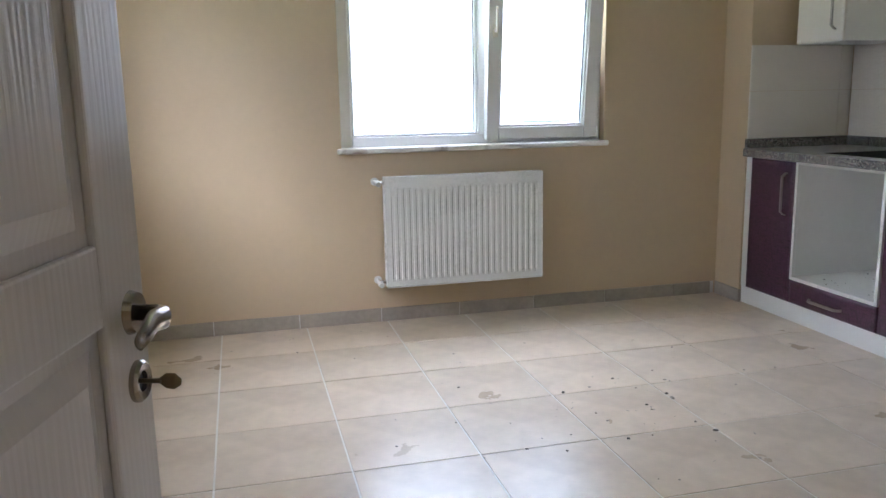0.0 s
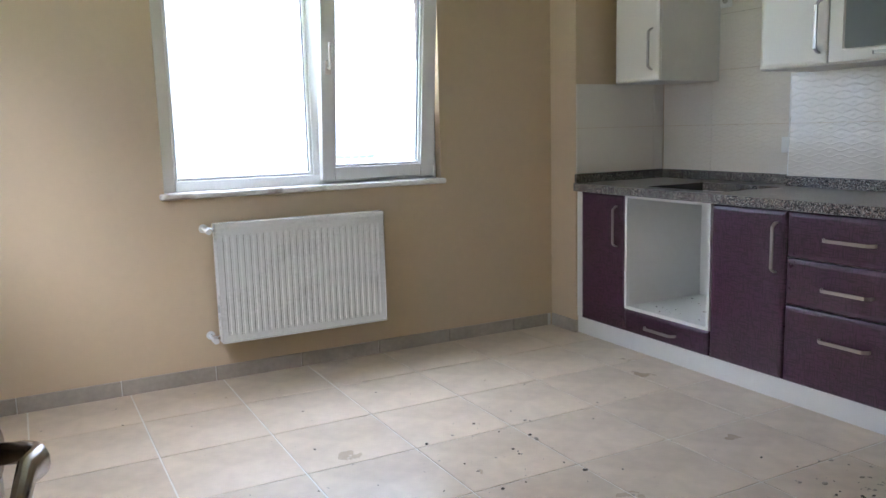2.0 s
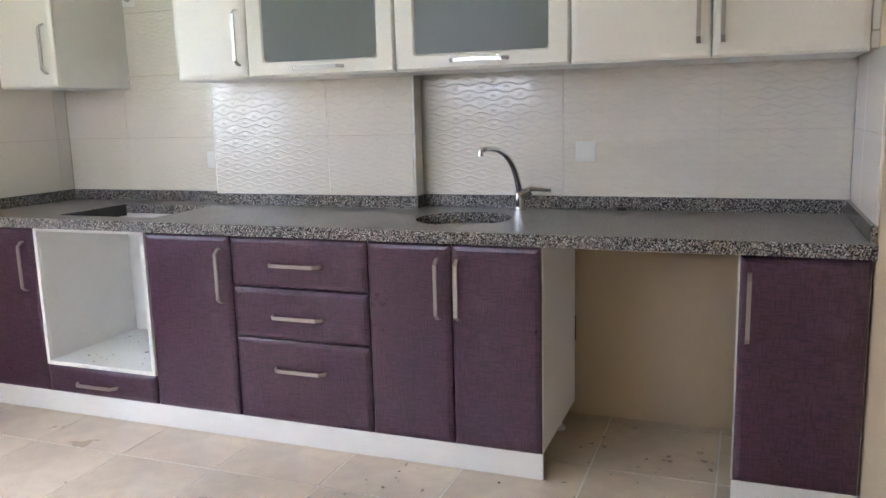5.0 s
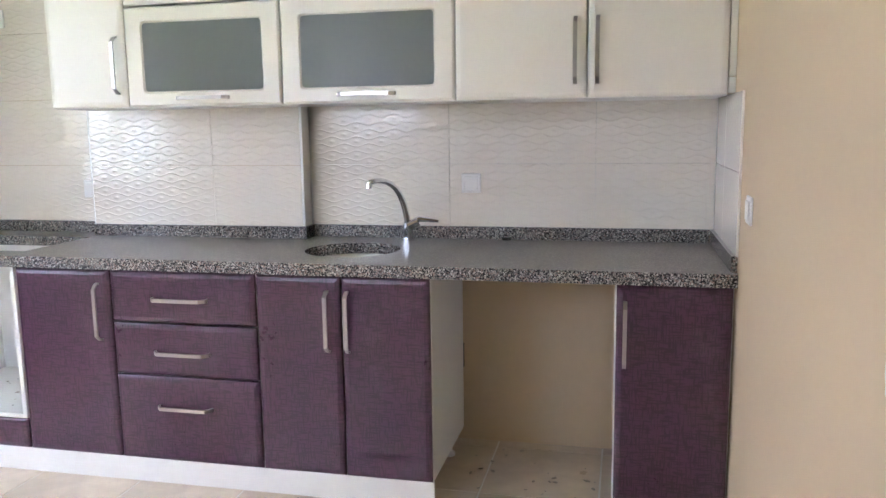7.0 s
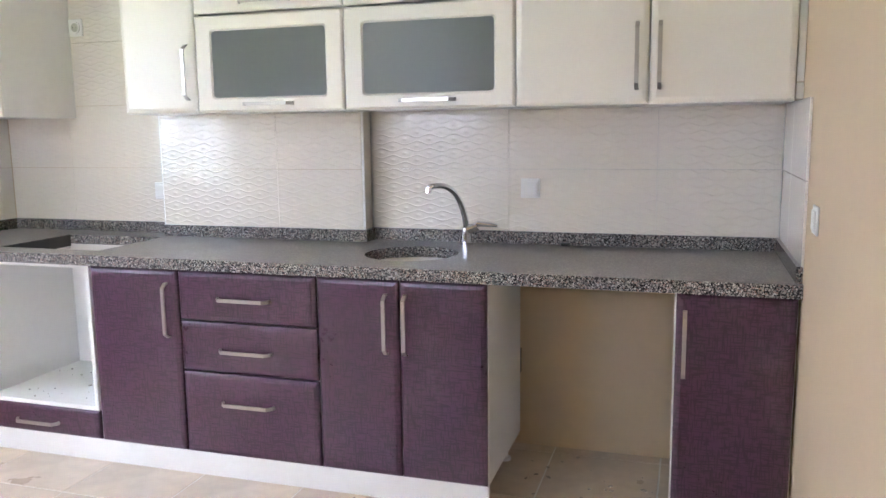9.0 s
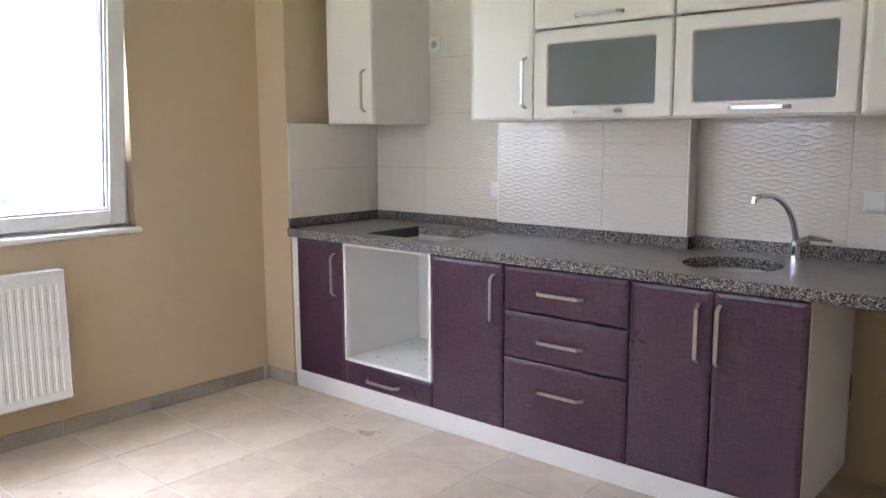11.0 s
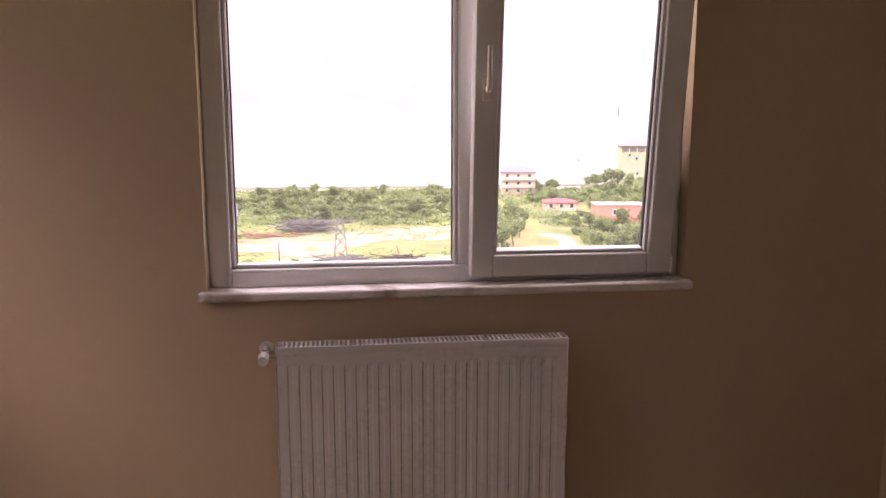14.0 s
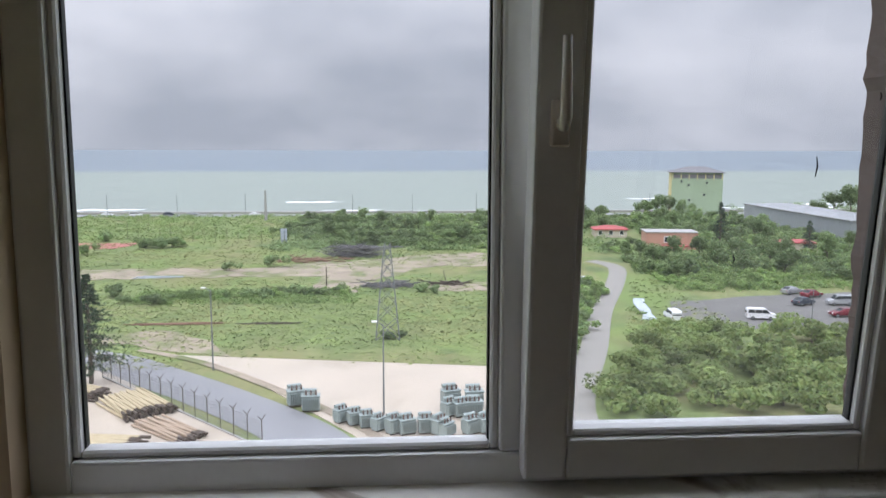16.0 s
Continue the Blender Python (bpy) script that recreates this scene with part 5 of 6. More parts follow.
HOUSES = ((55, 75, 172, 190), (50, 65, 198, 213), (86, 100, 173, 184), (48, 66, 248, 263), (111, 140, 188, 256), (99, 125, 275, 300))
scatter("undergrowth", "dense green undergrowth between the trees", "undergrowth",
        [(-28, 42, 180, 266, 900, 30, 2.4, 2.0, 0.62, ()), (46, 128, 140, 268, 1500, 30, 2.6, 2.0, 0.62, HOUSES), (128, 190, 130, 300, 500, 26, 3.5, 2.6, 0.8, HOUSES)], leaf_mid, 31)
scatter("weeds", "bright green weeds and maize behind the parking lot", "weeds",
        [(47, 92, 126, 158, 700, 26, 1.3, 1.3, 0.42, ()), (-40, -6, 120, 131, 420, 22, 1.1, 0.8, 0.34, ()), (28, 35, 96, 132, 90, 22, 1.0, 0.8, 0.34, ()), (-100, 60, 262, 275, 420, 20, 2.2, 1.1, 0.6, HOUSES), (-100, -28, 204, 262, 700, 16, 2.2, 0.7, 0.5, ())], leaf_pale, 32)
tuft = mat("dry_grass_tuft", (0.22, 0.28, 0.10), 0.9, var=0.3, scale=0.1, fine=1.5, spec=0.1)
world_noise(tuft, 0.05, 0.46, 0.58, (0.30, 0.28, 0.13), 0.6, 6)
world_noise(tuft, 0.6, 0.52, 0.66, (0.16, 0.22, 0.075), 0.5, 4)
TRACKS = ((-60, 28, 143, 157), (-14, -4, 128, 145), (-24, 14, 40, 92))
scatter("grass_tufts", "rough tufts of green and yellowed meadow grass", "grass",
        [(-46, 24, 84, 124, 5200, 9, 0.8, 0.16, 0.30, TRACKS), (-75, 28, 124, 182, 4200, 9, 1.1, 0.22, 0.36, TRACKS), (-100, 40, 180, 262, 2600, 8, 1.6, 0.3, 0.5, ()), (24, 46, 95, 140, 800, 9, 0.6, 0.4, 0.3, ((33, 39.5, 104, 121),))], tuft, 33, 0.3)


def conifer(x, y, h, w, label, seed):
    """A pine: trunk, drooping limbs, tiers of needle tufts."""
    r = random.Random(seed)
    t = thing("pine_tree", gp(x, y, 0), label, "tree")
    bm = tube([(0, 0, 0), (0.05 * h * 0.1, 0, h * 0.5), (0, 0.02, h * 0.98)], [0.022 * h, 0.015 * h, 0.003 * h], 7)
    verts, faces = [], []
    for k in range(int(h * 9)):
        f = (k + r.random()) / (h * 9)
        z = h * (0.16 + 0.83 * f)
        reach = w * (1 - f) ** 0.75 * r.uniform(0.55, 1.1) + 0.15
        a = r.uniform(0, 6.283)
        tip = Vector((math.cos(a) * reach, math.sin(a) * reach, z - 0.12 * reach + r.uniform(-0.2, 0.2)))
        tube([(0, 0, z), tip], [0.05, 0.015], 4, bm)
        for q in range(26):
            p = Vector((0, 0, z)).lerp(tip, r.uniform(0.25, 1.05)) + Vector((r.gauss(0, 0.16), r.gauss(0, 0.16), r.gauss(0, 0.12))) * (0.5 + reach * 0.35)
            u = Vector((r.gauss(0, 1), r.gauss(0, 1), r.gauss(0, 1))).normalized()
            v = u.orthogonal().normalized()
            s, i = r.uniform(0.14, 0.3), len(verts)
            verts += [tuple(p - u * s), tuple(p + v * s * 0.35), tuple(p + u * s), tuple(p - v * s * 0.35)]
            faces.append((i, i + 1, i + 2, i + 3))
    part("trunk", bm, bark, t, local=True)
    me = bpy.data.meshes.new("crown")
    me.from_pydata(verts, [], faces)
    me.materials.append(leaf_pine)
    ob = new("crown", me)
    ob.parent = t


conifer(-30.9, 79.5, 13.5, 4.2, "dark green pine tree beside the log yard", 5)
conifer(79, 187, 12.5, 3.4, "dark green fir tree among the gardens", 6)
conifer(92, 170, 9.0, 2.6, "dark green fir tree beside the hall", 8)


# buildings
def house(name, label, at, w, d, h, floors, walls, roof_mat, roof="hip", turn=0.0, eaves=0.6, cols=4, sidewall=None, roof_h=2.4, windows=True):
    """A block with storeys, windows and a roof; local x along the front, which looks to -y."""
    t = thing(name, at, label, "building", "", "", turn)
    part("wall", box((-w / 2, -d / 2, 0), (w / 2, d / 2, h), 0), walls, t, local=True)
    if sidewall:
        part("side_wall", box((-w / 2 - 0.25, -d / 2 + 0.3, 0), (-w / 2 - 0.003, d / 2, h - 0.2)), sidewall, t, local=True)
    bm = bmesh.new()
    e = eaves
    low_ = [bm.verts.new(v) for v in ((-w / 2 - e, -d / 2 - e, h), (w / 2 + e, -d / 2 - e, h), (w / 2 + e, d / 2 + e, h), (-w / 2 - e, d / 2 + e, h))]
    mid_ = [bm.verts.new(v.co + Vector((0, 0, 0.25))) for v in low_]
    if roof == "hip":
        in_ = min(w, d) / 2
        top_ = [bm.verts.new((-w / 2 + in_ * 0.9, 0, h + roof_h)), bm.verts.new((w / 2 - in_ * 0.9, 0, h + roof_h))]
        bm.faces.new((mid_[0], mid_[1], top_[1], top_[0]))
        bm.faces.new((mid_[2], mid_[3], top_[0], top_[1]))
        bm.faces.new((mid_[1], mid_[2], top_[1]))
        bm.faces.new((mid_[3], mid_[0], top_[0]))
    else:
        bm.faces.new(mid_)
    for k in range(4):
        bm.faces.new((low_[k], low_[(k + 1) % 4], mid_[(k + 1) % 4], mid_[k]))
    bm.faces.new(low_[::-1])
    part("roof", bm, roof_mat, t, local=True)
    if windows:
        for f in range(floors):
            for c in range(cols):
                x = -w / 2 + w * (c + 0.5) / cols
                z = h * (f + 0.35) / floors
                win = part("window", box((x - 0.65, -d / 2 - 0.06, z), (x + 0.65, -d / 2 + 0.02, z + 1.4)), upvc, t, local=True)
                part("pane", box((x - 0.55, -d / 2 - 0.08, z + 0.1), (x + 0.55, -d / 2 - 0.061, z + 1.3)), win_dark, win, local=True)
    return t


t = house("apartment_block", "pale green apartment block with a grey hip roof by the sea", gp(111, 285), 21, 15, 17.2, 6, wall_green, roof_grey, turn=-16, sidewall=wall_yellow, windows=False, roof_h=2.6, eaves=1.0)
part("attic_storey", box((-10.2, -7.58, 14.8), (10.2, -7.502, 16.6)), roof_grey, t, local=True)
for k in range(7):
    part("attic_post", box((-10.3 + k * 3.37, -7.66, 14.3), (-9.9 + k * 3.37, -7.585, 17.1)), wall_yellow, t, local=True)
for x, z in ((-3.5, 11.5), (3.0, 7.5), (-3.0, 5.0), (4.0, 12.5), (-6.5, 13.0)):
    part("window", box((x - 0.4, -7.56, z), (x + 0.4, -7.49, z + 0.9)), win_dark, t, local=True)
t = house("house", "beige three storey house with a dark roof by the sea", gp(57, 255), 13, 10, 8.5, 3, wall_beige, roof_grey, turn=-10, cols=3)
for f in (1, 2):
    part("balcony", box((-6.0, -6.2, f * 2.85), (6.0, -5.02, f * 2.85 + 0.9)), wall_beige, t, local=True)
t = house("house", "pink brick house with a flat roof and red awning", gp(65, 183), 14, 8, 4.6, 1, wall_pink, concrete, "flat", -8, 0.25, windows=False)
win = part("window", box((-2.2, -4.07, 1.9), (1.0, -3.98, 3.6)), upvc, t, local=True)
for k in range(3):
    part("pane", box((-2.05 + k * 1.02, -4.09, 2.05), (-1.15 + k * 1.02, -4.071, 3.45)), win_dark, win, local=True)
part("awning", box((-2.8, -6.2, 0.9), (4.6, -4.02, 1.25), 0.05), roof_red, t, local=True)
part("awning_wall", box((-2.6, -6.0, 0.0), (4.4, -5.9, 0.9)), wall_pink, t, local=True)
house("shed", "low house under a red sheet roof", gp(57.5, 207), 10, 7, 2.4, 1, wall_beige, roof_red, "hip", -6, 0.5, 3, roof_h=1.2)
house("shed", "low shed under a red sheet roof beside the lot", gp(93, 178), 9, 5, 2.0, 1, wall_beige, roof_red, "hip", -14, 0.5, 2, roof_h=0.9)
hall = thing("storage_hall", gp(122, 222), "long grey sheet metal hall with a low roof", "building", "", "", 0)
bm = box((-9, -36, 0), (9, 36, 6.0))
part("wall", bm, metal_grey, hall, local=True)
part("roof", box((-9.4, -36.4, 6.02), (9.4, 36.4, 6.4)), car_silver, hall, local=True)
for k in range(24):
    part("cladding_rib", box((-9.08, -35.5 + k * 3.0, 0), (-9.005, -35.35 + k * 3.0, 6.0)), metal_grey, hall, local=True)

# lattice pylon
py = thing("lattice_pylon", gp(-1.3, 97.2), "grey lattice steel pylon standing in the meadow", "pylon")
PH, PB, PT = 14.2, 1.75, 0.42
lev = [PH * f for f in (0, 0.2, 0.38, 0.54, 0.68, 0.80, 0.90, 1.0)]
def corner_at(z, s):
    w = PB + (PT - PB) * z / PH
    return Vector((s[0] * w, s[1] * w, z))
quad = ((-1, -1), (1, -1), (1, 1), (-1, 1))
for s in quad:
    part("leg", tube([corner_at(0, s), corner_at(PH, s)], 0.11, 4), galv, py, local=True)
for z0, z1 in zip(lev, lev[1:]):
    for k in range(4):
        a, c = quad[k], quad[(k + 1) % 4]
        bm = tube([corner_at(z0, a), corner_at(z1, c)], 0.06, 4)
        tube([corner_at(z0, c), corner_at(z1, a)], 0.06, 4, bm)
        part("brace", bm, galv, py, local=True)
part("crossarm", tube([(-2.4, 0, PH - 0.5), (2.4, 0, PH - 0.5)], 0.10, 4), galv, py, local=True)


def post(name, label, category, at, h, rad_, material, arm=0.0, double=False, group=""):
    t = thing(name, at, label, category, group)
    part("pole", tube([(0, 0, 0), (0, 0, h)], [rad_, rad_ * 0.6], 8), material, t, local=True)
    if arm:
        for s in ((1, -1) if double else (math.copysign(1, arm),)):
            part("arm", tube([(0, 0, h - 0.1), (s * abs(arm) * 0.6, 0, h + 0.25), (s * abs(arm), 0, h + 0.3)], 0.045, 6), material, t, local=True)
            part("lamp_head", box((s * abs(arm) - 0.3, -0.14, h + 0.22), (s * abs(arm) + 0.3, 0.14, h + 0.40), 0.05), plastic, t, local=True)
    return t


post("street_lamp", "grey steel street lamp on the yard's edge", "street lamp", gp(-19.8, 83.6), 10.4, 0.11, galv, -0.9)
post("street_lamp", "grey steel street lamp among the transformers", "street lamp", gp(-1.8, 66.9), 10.2, 0.12, galv, -0.9)
post("street_lamp", "grey steel street lamp beside the parking lot", "street lamp", gp(52.6, 96.3), 6.6, 0.09, galv)
post("street_lamp", "grey steel street lamp beside the gravel lane", "street lamp", gp(22.0, 98), 8.5, 0.10, galv, 1.6)
post("wooden_post", "short dark wooden post in the meadow", "post", gp(-11, 129), 5.0, 0.14, wood_dark)
post("mast", "white concrete mast with a head beside the coast road", "mast", gp(-39, 258), 11.5, 0.6, concrete, 0.9, True)
for k, x in enumerate((-92, -70, -48, -12, 8, 30, 62, 90)):
    post("coast_pole", "thin grey pole along the coast road", "pole", gp(x, 270 + (k % 3) * 2), 9.0, 0.12, galv, 0, False, "coast poles")
for k in range(15):
    post("court_post", "dark steel fence post of the sports court", "post", gp(-66 + k * 2.9, 206 - k * 0.9), 4.4 if k % 2 else 5.4, 0.07, wood_dark, 0, False, "court fence posts")
part("court_board", box(gp(-26.4, 194, 0), gp(-24.9, 194.3, 4.6)), tarp)
tagged(bpy.data.objects["court_board"], "blue grey sheet board at the court fence", "board")

# fence with angled tops and wire mesh
fence = thing("wire_fence", gp(-20, 70), "steel mesh fence with angled tops along the lane", "fence")
FA, FB = gp(-30.5, 81.6), gp(-11.3, 60.6)
along = (FB - FA)
n_post = 15
for k in range(n_post):
    p = FA + along * (k / (n_post - 1))
    bm = tube([p, p + Vector((0, 0, 2.9))], 0.05, 6)
    s = Vector((-along.y, along.x, 0)).normalized()
    tube([p + Vector((0, 0, 2.85)), p + s * 0.42 + Vector((0, 0, 3.35))], 0.035, 5, bm)
    tube([p + Vector((0, 0, 2.85)), p - s * 0.42 + Vector((0, 0, 3.35))], 0.035, 5, bm)
    part("post", bm, wood_dark, fence)
for h in (0.25, 0.6, 0.95, 1.3, 1.65, 2.0, 2.35, 2.7):
    part("wire", tube([FA + Vector((0, 0, h)), FB + Vector((0, 0, h))], 0.014, 4), galv, fence)
bm = bmesh.new()
for k in range(260):
    p = FA + along * (k / 259)
    tube([p + Vector((0, 0, 0.2)), p + Vector((0, 0, 2.75))], 0.008, 3, bm, cap=False)
tagged(part("mesh_wires", bm, galv, fence), "", "", "", "stuff")
part("plinth", tube([FA + Vector((0, 0, 0.1)), FB + Vector((0, 0, 0.1))], 0.16, 4), concrete, fence)


# log piles
def log_pile(label, x, y, turn, count, length, rad_, layers, material, seed):
    r = random.Random(seed)
    t = thing("log_pile", gp(x, y, 0.06), label, "log pile", "log piles", "", turn)
    for k in range(count):
        lay = k % layers
        px = (k // layers - count / layers / 2) * rad_ * 2.05 + lay * rad_ + r.uniform(-0.05, 0.05)
        skew = r.uniform(-0.35, 0.35)
        a, c = Vector((px + skew, -length / 2 + r.uniform(-0.5, 0.5), rad_ + lay * rad_ * 1.7)), Vector((px - skew, length / 2 + r.uniform(-0.5, 0.5), rad_ + lay * rad_ * 1.7))
        lg = part("log", tube([a, c], [rad_, rad_ * 0.8], 7), material, t, local=True)
        part("butt", tube([a + (a - c).normalized() * 0.02, a - (a - c).normalized() * 1.1], rad_ * 1.04, 7), wood_dark, lg, local=True)


log_pile("pile of long peeled pale logs with dark butts", -24.2, 71.5, 38, 44, 8.5, 0.17, 3, wood_pale, 1)
log_pile("pile of pale logs beside the pine tree", -31.0, 75.8, 60, 24, 8.0, 0.17, 3, wood_pale, 2)
log_pile("pile of brown stripped logs beside the fence", -19.5, 65.0, 48, 20, 8.5, 0.15, 2, wood_brown, 3)
log_pile("stack of pale timber at the yard's edge", -24.5, 62.5, 78, 16, 9.0, 0.16, 2, wood_pale, 4)


def heap(name, label, x, y, count, length, spread, height, material, seed, rad_=0.09, mess=0.6):
    r = random.Random(seed)
    bm = bmesh.new()
    for k in range(count):
        c = gp(x, y, 0) + Vector((r.gauss(0, spread), r.gauss(0, spread * 0.5), r.uniform(0.1, height)))
        d = Vector((r.gauss(1, mess * 0.8), r.gauss(0, mess), r.gauss(0, 0.2 * mess))).normalized() * length * r.uniform(0.3, 0.6)
        c.z = max(c.z, GZ + abs(d.z) + 0.1)
        tube([c - d, c + d], rad_, 5, bm)
    return tagged(part(name, bm, material), label, "scrap heap", "", "stuff")


heap("scrap_heap", "heap of grey scrap poles in the meadow", -7.5, 172, 260, 4.8, 3.4, 2.7, scrap, 1, 0.075)
heap("scrap_heap", "low dark heap of scrap poles", -1.0, 134, 90, 4.4, 2.4, 0.8, scrap, 2, 0.075)
heap("scrap_heap", "scattered dark scrap on bare earth", -16, 165, 40, 5.0, 4.0, 0.6, rust, 3, 0.12)
heap("pipe_bundle", "pale pipes lying in the grass", -42, 145, 10, 9.0, 1.2, 0.25, tarp, 4, 0.06, 0.06)
heap("pipe_bundle", "rusty pipes lying in the grass", -29, 106, 7, 14.0, 0.8, 0.25, rust, 5, 0.06, 0.03)
heap("pipe_bundle", "dark poles lying in the grass", -17, 106, 4, 9.0, 0.6, 0.2, wood_dark, 6, 0.06, 0.05)
heap("scrap_heap", "dark poles beside the meadow shrub", 9, 135, 30, 5.0, 2.0, 0.5, wood_dark, 7, 0.1)


# transformers on the yard
def transformer(at, f, turn):
    t = thing("transformer", at, "grey green oil transformer with cooling fins and bushings", "transformer", "stored transformers", "", turn)
    t.scale = (f, f, f)
    part("tank", box((-0.75, -0.42, 0.12), (0.75, 0.42, 1.35), 0.03), grey_green, t, local=True)
    part("lid", box((-0.82, -0.5, 1.352), (0.82, 0.5, 1.42), 0.01), grey_green, t, local=True)
    for k in range(9):
        for s in (-1, 1):
            part("fin", box((-0.68 + k * 0.165, s * 0.425, 0.3), (-0.64 + k * 0.165, s * 0.70, 1.2)), grey_green, t, local=True)
    part("conservator", tube([(-0.7, 0.25, 1.72), (0.5, 0.25, 1.72)], 0.19, 12), grey_green, t, local=True)
    for k in range(3):
        part("bushing", lathe((-0.4 + k * 0.42, -0.15, 0), [(0.05, 1.42), (0.11, 1.5), (0.06, 1.56), (0.11, 1.63), (0.06, 1.69), (0.10, 1.75), (0.03, 1.85), (0.001, 1.9)], 8), porcelain, t, local=True)
    for y in (-0.3, 0.3):
        part("skid", box((-0.7, y - 0.06, 0.0), (0.7, y + 0.06, 0.115)), wood_dark, t, local=True)
    return t


first = transformer(gp(-9.8, 71.2, 0.08), 1.25, 20)
for k, (x, y, f) in enumerate(((-8.3, 69.6, 1.25), (-5.4, 66.4, 1.0), (-4.2, 65.6, 1.0), (-3.2, 64.9, 1.0), (-2.2, 64.2, 0.95), (-0.9, 63.4, 1.1), (0.1, 63.2, 1.1), (1.7, 63.3, 1.1), (2.8, 63.0, 1.1), (4.0, 67.4, 1.1), (5.0, 67.2, 1.1), (6.1, 67.3, 1.15), (3.3, 62.4, 1.0), (5.4, 62.9, 1.1), (4.3, 70.2, 1.3), (6.4, 69.8, 1.3), (6.6, 63.2, 1.1))):
    m = Matrix.Translation(gp(x, y, 0.08)) @ Matrix.Rotation(radians((k * 37) % 50), 4, "Z") @ Matrix.Diagonal((f / 1.25, f / 1.25, f / 1.25, 1))
    c = copy_thing(first, m)


# vehicles: local x forwards
def car(label, at, turn, paint, kind="car"):
    t = thing("van" if kind == "van" else "car", at, label, kind, "parked vehicles", "", turn)
    L, W, H = (4.6, 1.85, 1.85) if kind == "van" else (4.4, 1.75, 1.42)
    if kind == "van":
        side = [(-2.3, 0.35), (2.3, 0.35), (2.3, 0.85), (2.15, 1.02), (1.45, 1.12), (0.75, 1.78), (0.5, H), (-2.05, H), (-2.3, 1.6)]
        glasses = [[(1.33, 1.15), (0.76, 1.70), (0.10, 1.70), (0.10, 1.15)], [(0.02, 1.15), (0.02, 1.70), (-1.0, 1.70), (-1.0, 1.15)], [(-1.08, 1.15), (-1.08, 1.70), (-2.05, 1.70), (-2.15, 1.15)]]
    else:
        side = [(-2.2, 0.35), (2.2, 0.35), (2.2, 0.7), (1.1, 0.92), (0.35, H - 0.04), (-1.0, H), (-1.75, 0.98), (-2.2, 0.9)]
        glasses = [[(0.95, 0.95), (0.32, H - 0.12), (-0.25, H - 0.1), (-0.25, 0.95)], [(-0.33, 0.95), (-0.33, H - 0.1), (-0.95, H - 0.1), (-1.55, 0.98)]]
    bm = bmesh.new()
    rings = []
    for y, inset in ((-W / 2, 0.0), (-W / 2 + 0.12, 0.04), (W / 2 - 0.12, 0.04), (W / 2, 0.0)):
        tuck = 0.13 if abs(y) == W / 2 else 0.0
        rings.append([bm.verts.new((x, math.copysign(abs(y) - (0.14 if z > 1.0 else 0.0), y), z + inset * (z > 0.5))) for x, z in side])
    for one, two in zip(rings, rings[1:]):
        for k in range(len(side)):
            j = (k + 1) % len(side)
            bm.faces.new((one[k], one[j], two[j], two[k]))
    bm.faces.new(rings[0])
    bm.faces.new(rings[-1][::-1])
    bmesh.ops.recalc_face_normals(bm, faces=bm.faces)
    part("body", bm, paint, t, local=True)
    for s in (-1, 1):
        for gl in glasses:
            bm = bmesh.new()
            f0 = bm.faces.new([bm.verts.new((x, s * (W / 2 - (0.075 if z < 1.2 else 0.125)), z)) for x, z in gl])
            bmesh.ops.solidify(bm, geom=[f0], thickness=0.02)
            part("side_window", bm, win_dark, t, local=True)
    fx0, fz0, fx1, fz1 = (1.42, 1.14, 0.78, 1.76) if kind == "van" else (1.05, 0.94, 0.38, H - 0.06)
    for nm, (xa, za, xb, zb) in (("windscreen", (fx0, fz0, fx1, fz1)), ("rear_window", (-2.31, 1.1, -2.2, 1.62) if kind == "van" else (-1.72, 1.0, -1.08, H - 0.03))):
        bm = bmesh.new()
        o = 0.03 if xa > 0 else -0.03
        f0 = bm.faces.new([bm.verts.new((x + o, y, z + 0.045)) for x, y, z in ((xa, -W / 2 + 0.2, za), (xa, W / 2 - 0.2, za), (xb, W / 2 - 0.24, zb), (xb, -W / 2 + 0.24, zb))])
        bmesh.ops.solidify(bm, geom=[f0], thickness=0.015)
        part(nm, bm, win_dark, t, local=True)
    for x in (-1.38, 1.38):
        for s in (-1, 1):
            wh = part("wheel", disc((x, s * (W / 2 - 0.19), 0.32), (0, s, 0), 0.32, 0.21, 16), tyre, t, local=True)
            part("rim", disc((x, s * (W / 2 + 0.021), 0.32), (0, s, 0), 0.19, 0.012, 12), galv, wh, local=True)
    for s in (-1, 1):
        part("headlight", box((2.14, s * 0.62 - 0.17, 0.62), (2.225, s * 0.62 + 0.17, 0.78), 0.02) if kind != "van" else box((2.22, s * 0.68 - 0.15, 0.72), (2.325, s * 0.68 + 0.15, 0.92), 0.02), plastic, t, local=True)
        part("tail_light", box((-2.33 if kind == "van" else -2.23, s * 0.75 - 0.09, 0.75), (-2.18, s * 0.75 + 0.09, 0.95), 0.02), roof_red, t, local=True)
    return t


car("white van parked on the dark lot", gp(49.9, 104.6, 0.05), -14, car_white, "van")
car("white van parked beside blue sheeting", gp(37.7, 105.0, 0.05), 86, car_white, "van")
car("silver car parked at the far side of the lot", gp(63.9, 123.0, 0.05), 20, car_silver)
car("wine red car parked at the far side of the lot", gp(65.5, 120.0, 0.05), 24, car_red)
car("dark blue car parked on the lot", gp(61.0, 114.0, 0.05), 24, car_dark)
car("silver van parked on the lot", gp(66.5, 113.6, 0.05), 172, car_silver, "van")
car("wine red car parked near the lamp", gp(62.3, 105.6, 0.05), 178, car_red)
car("white car parked at the lot's edge", gp(70.5, 107.0, 0.05), 165, car_white)
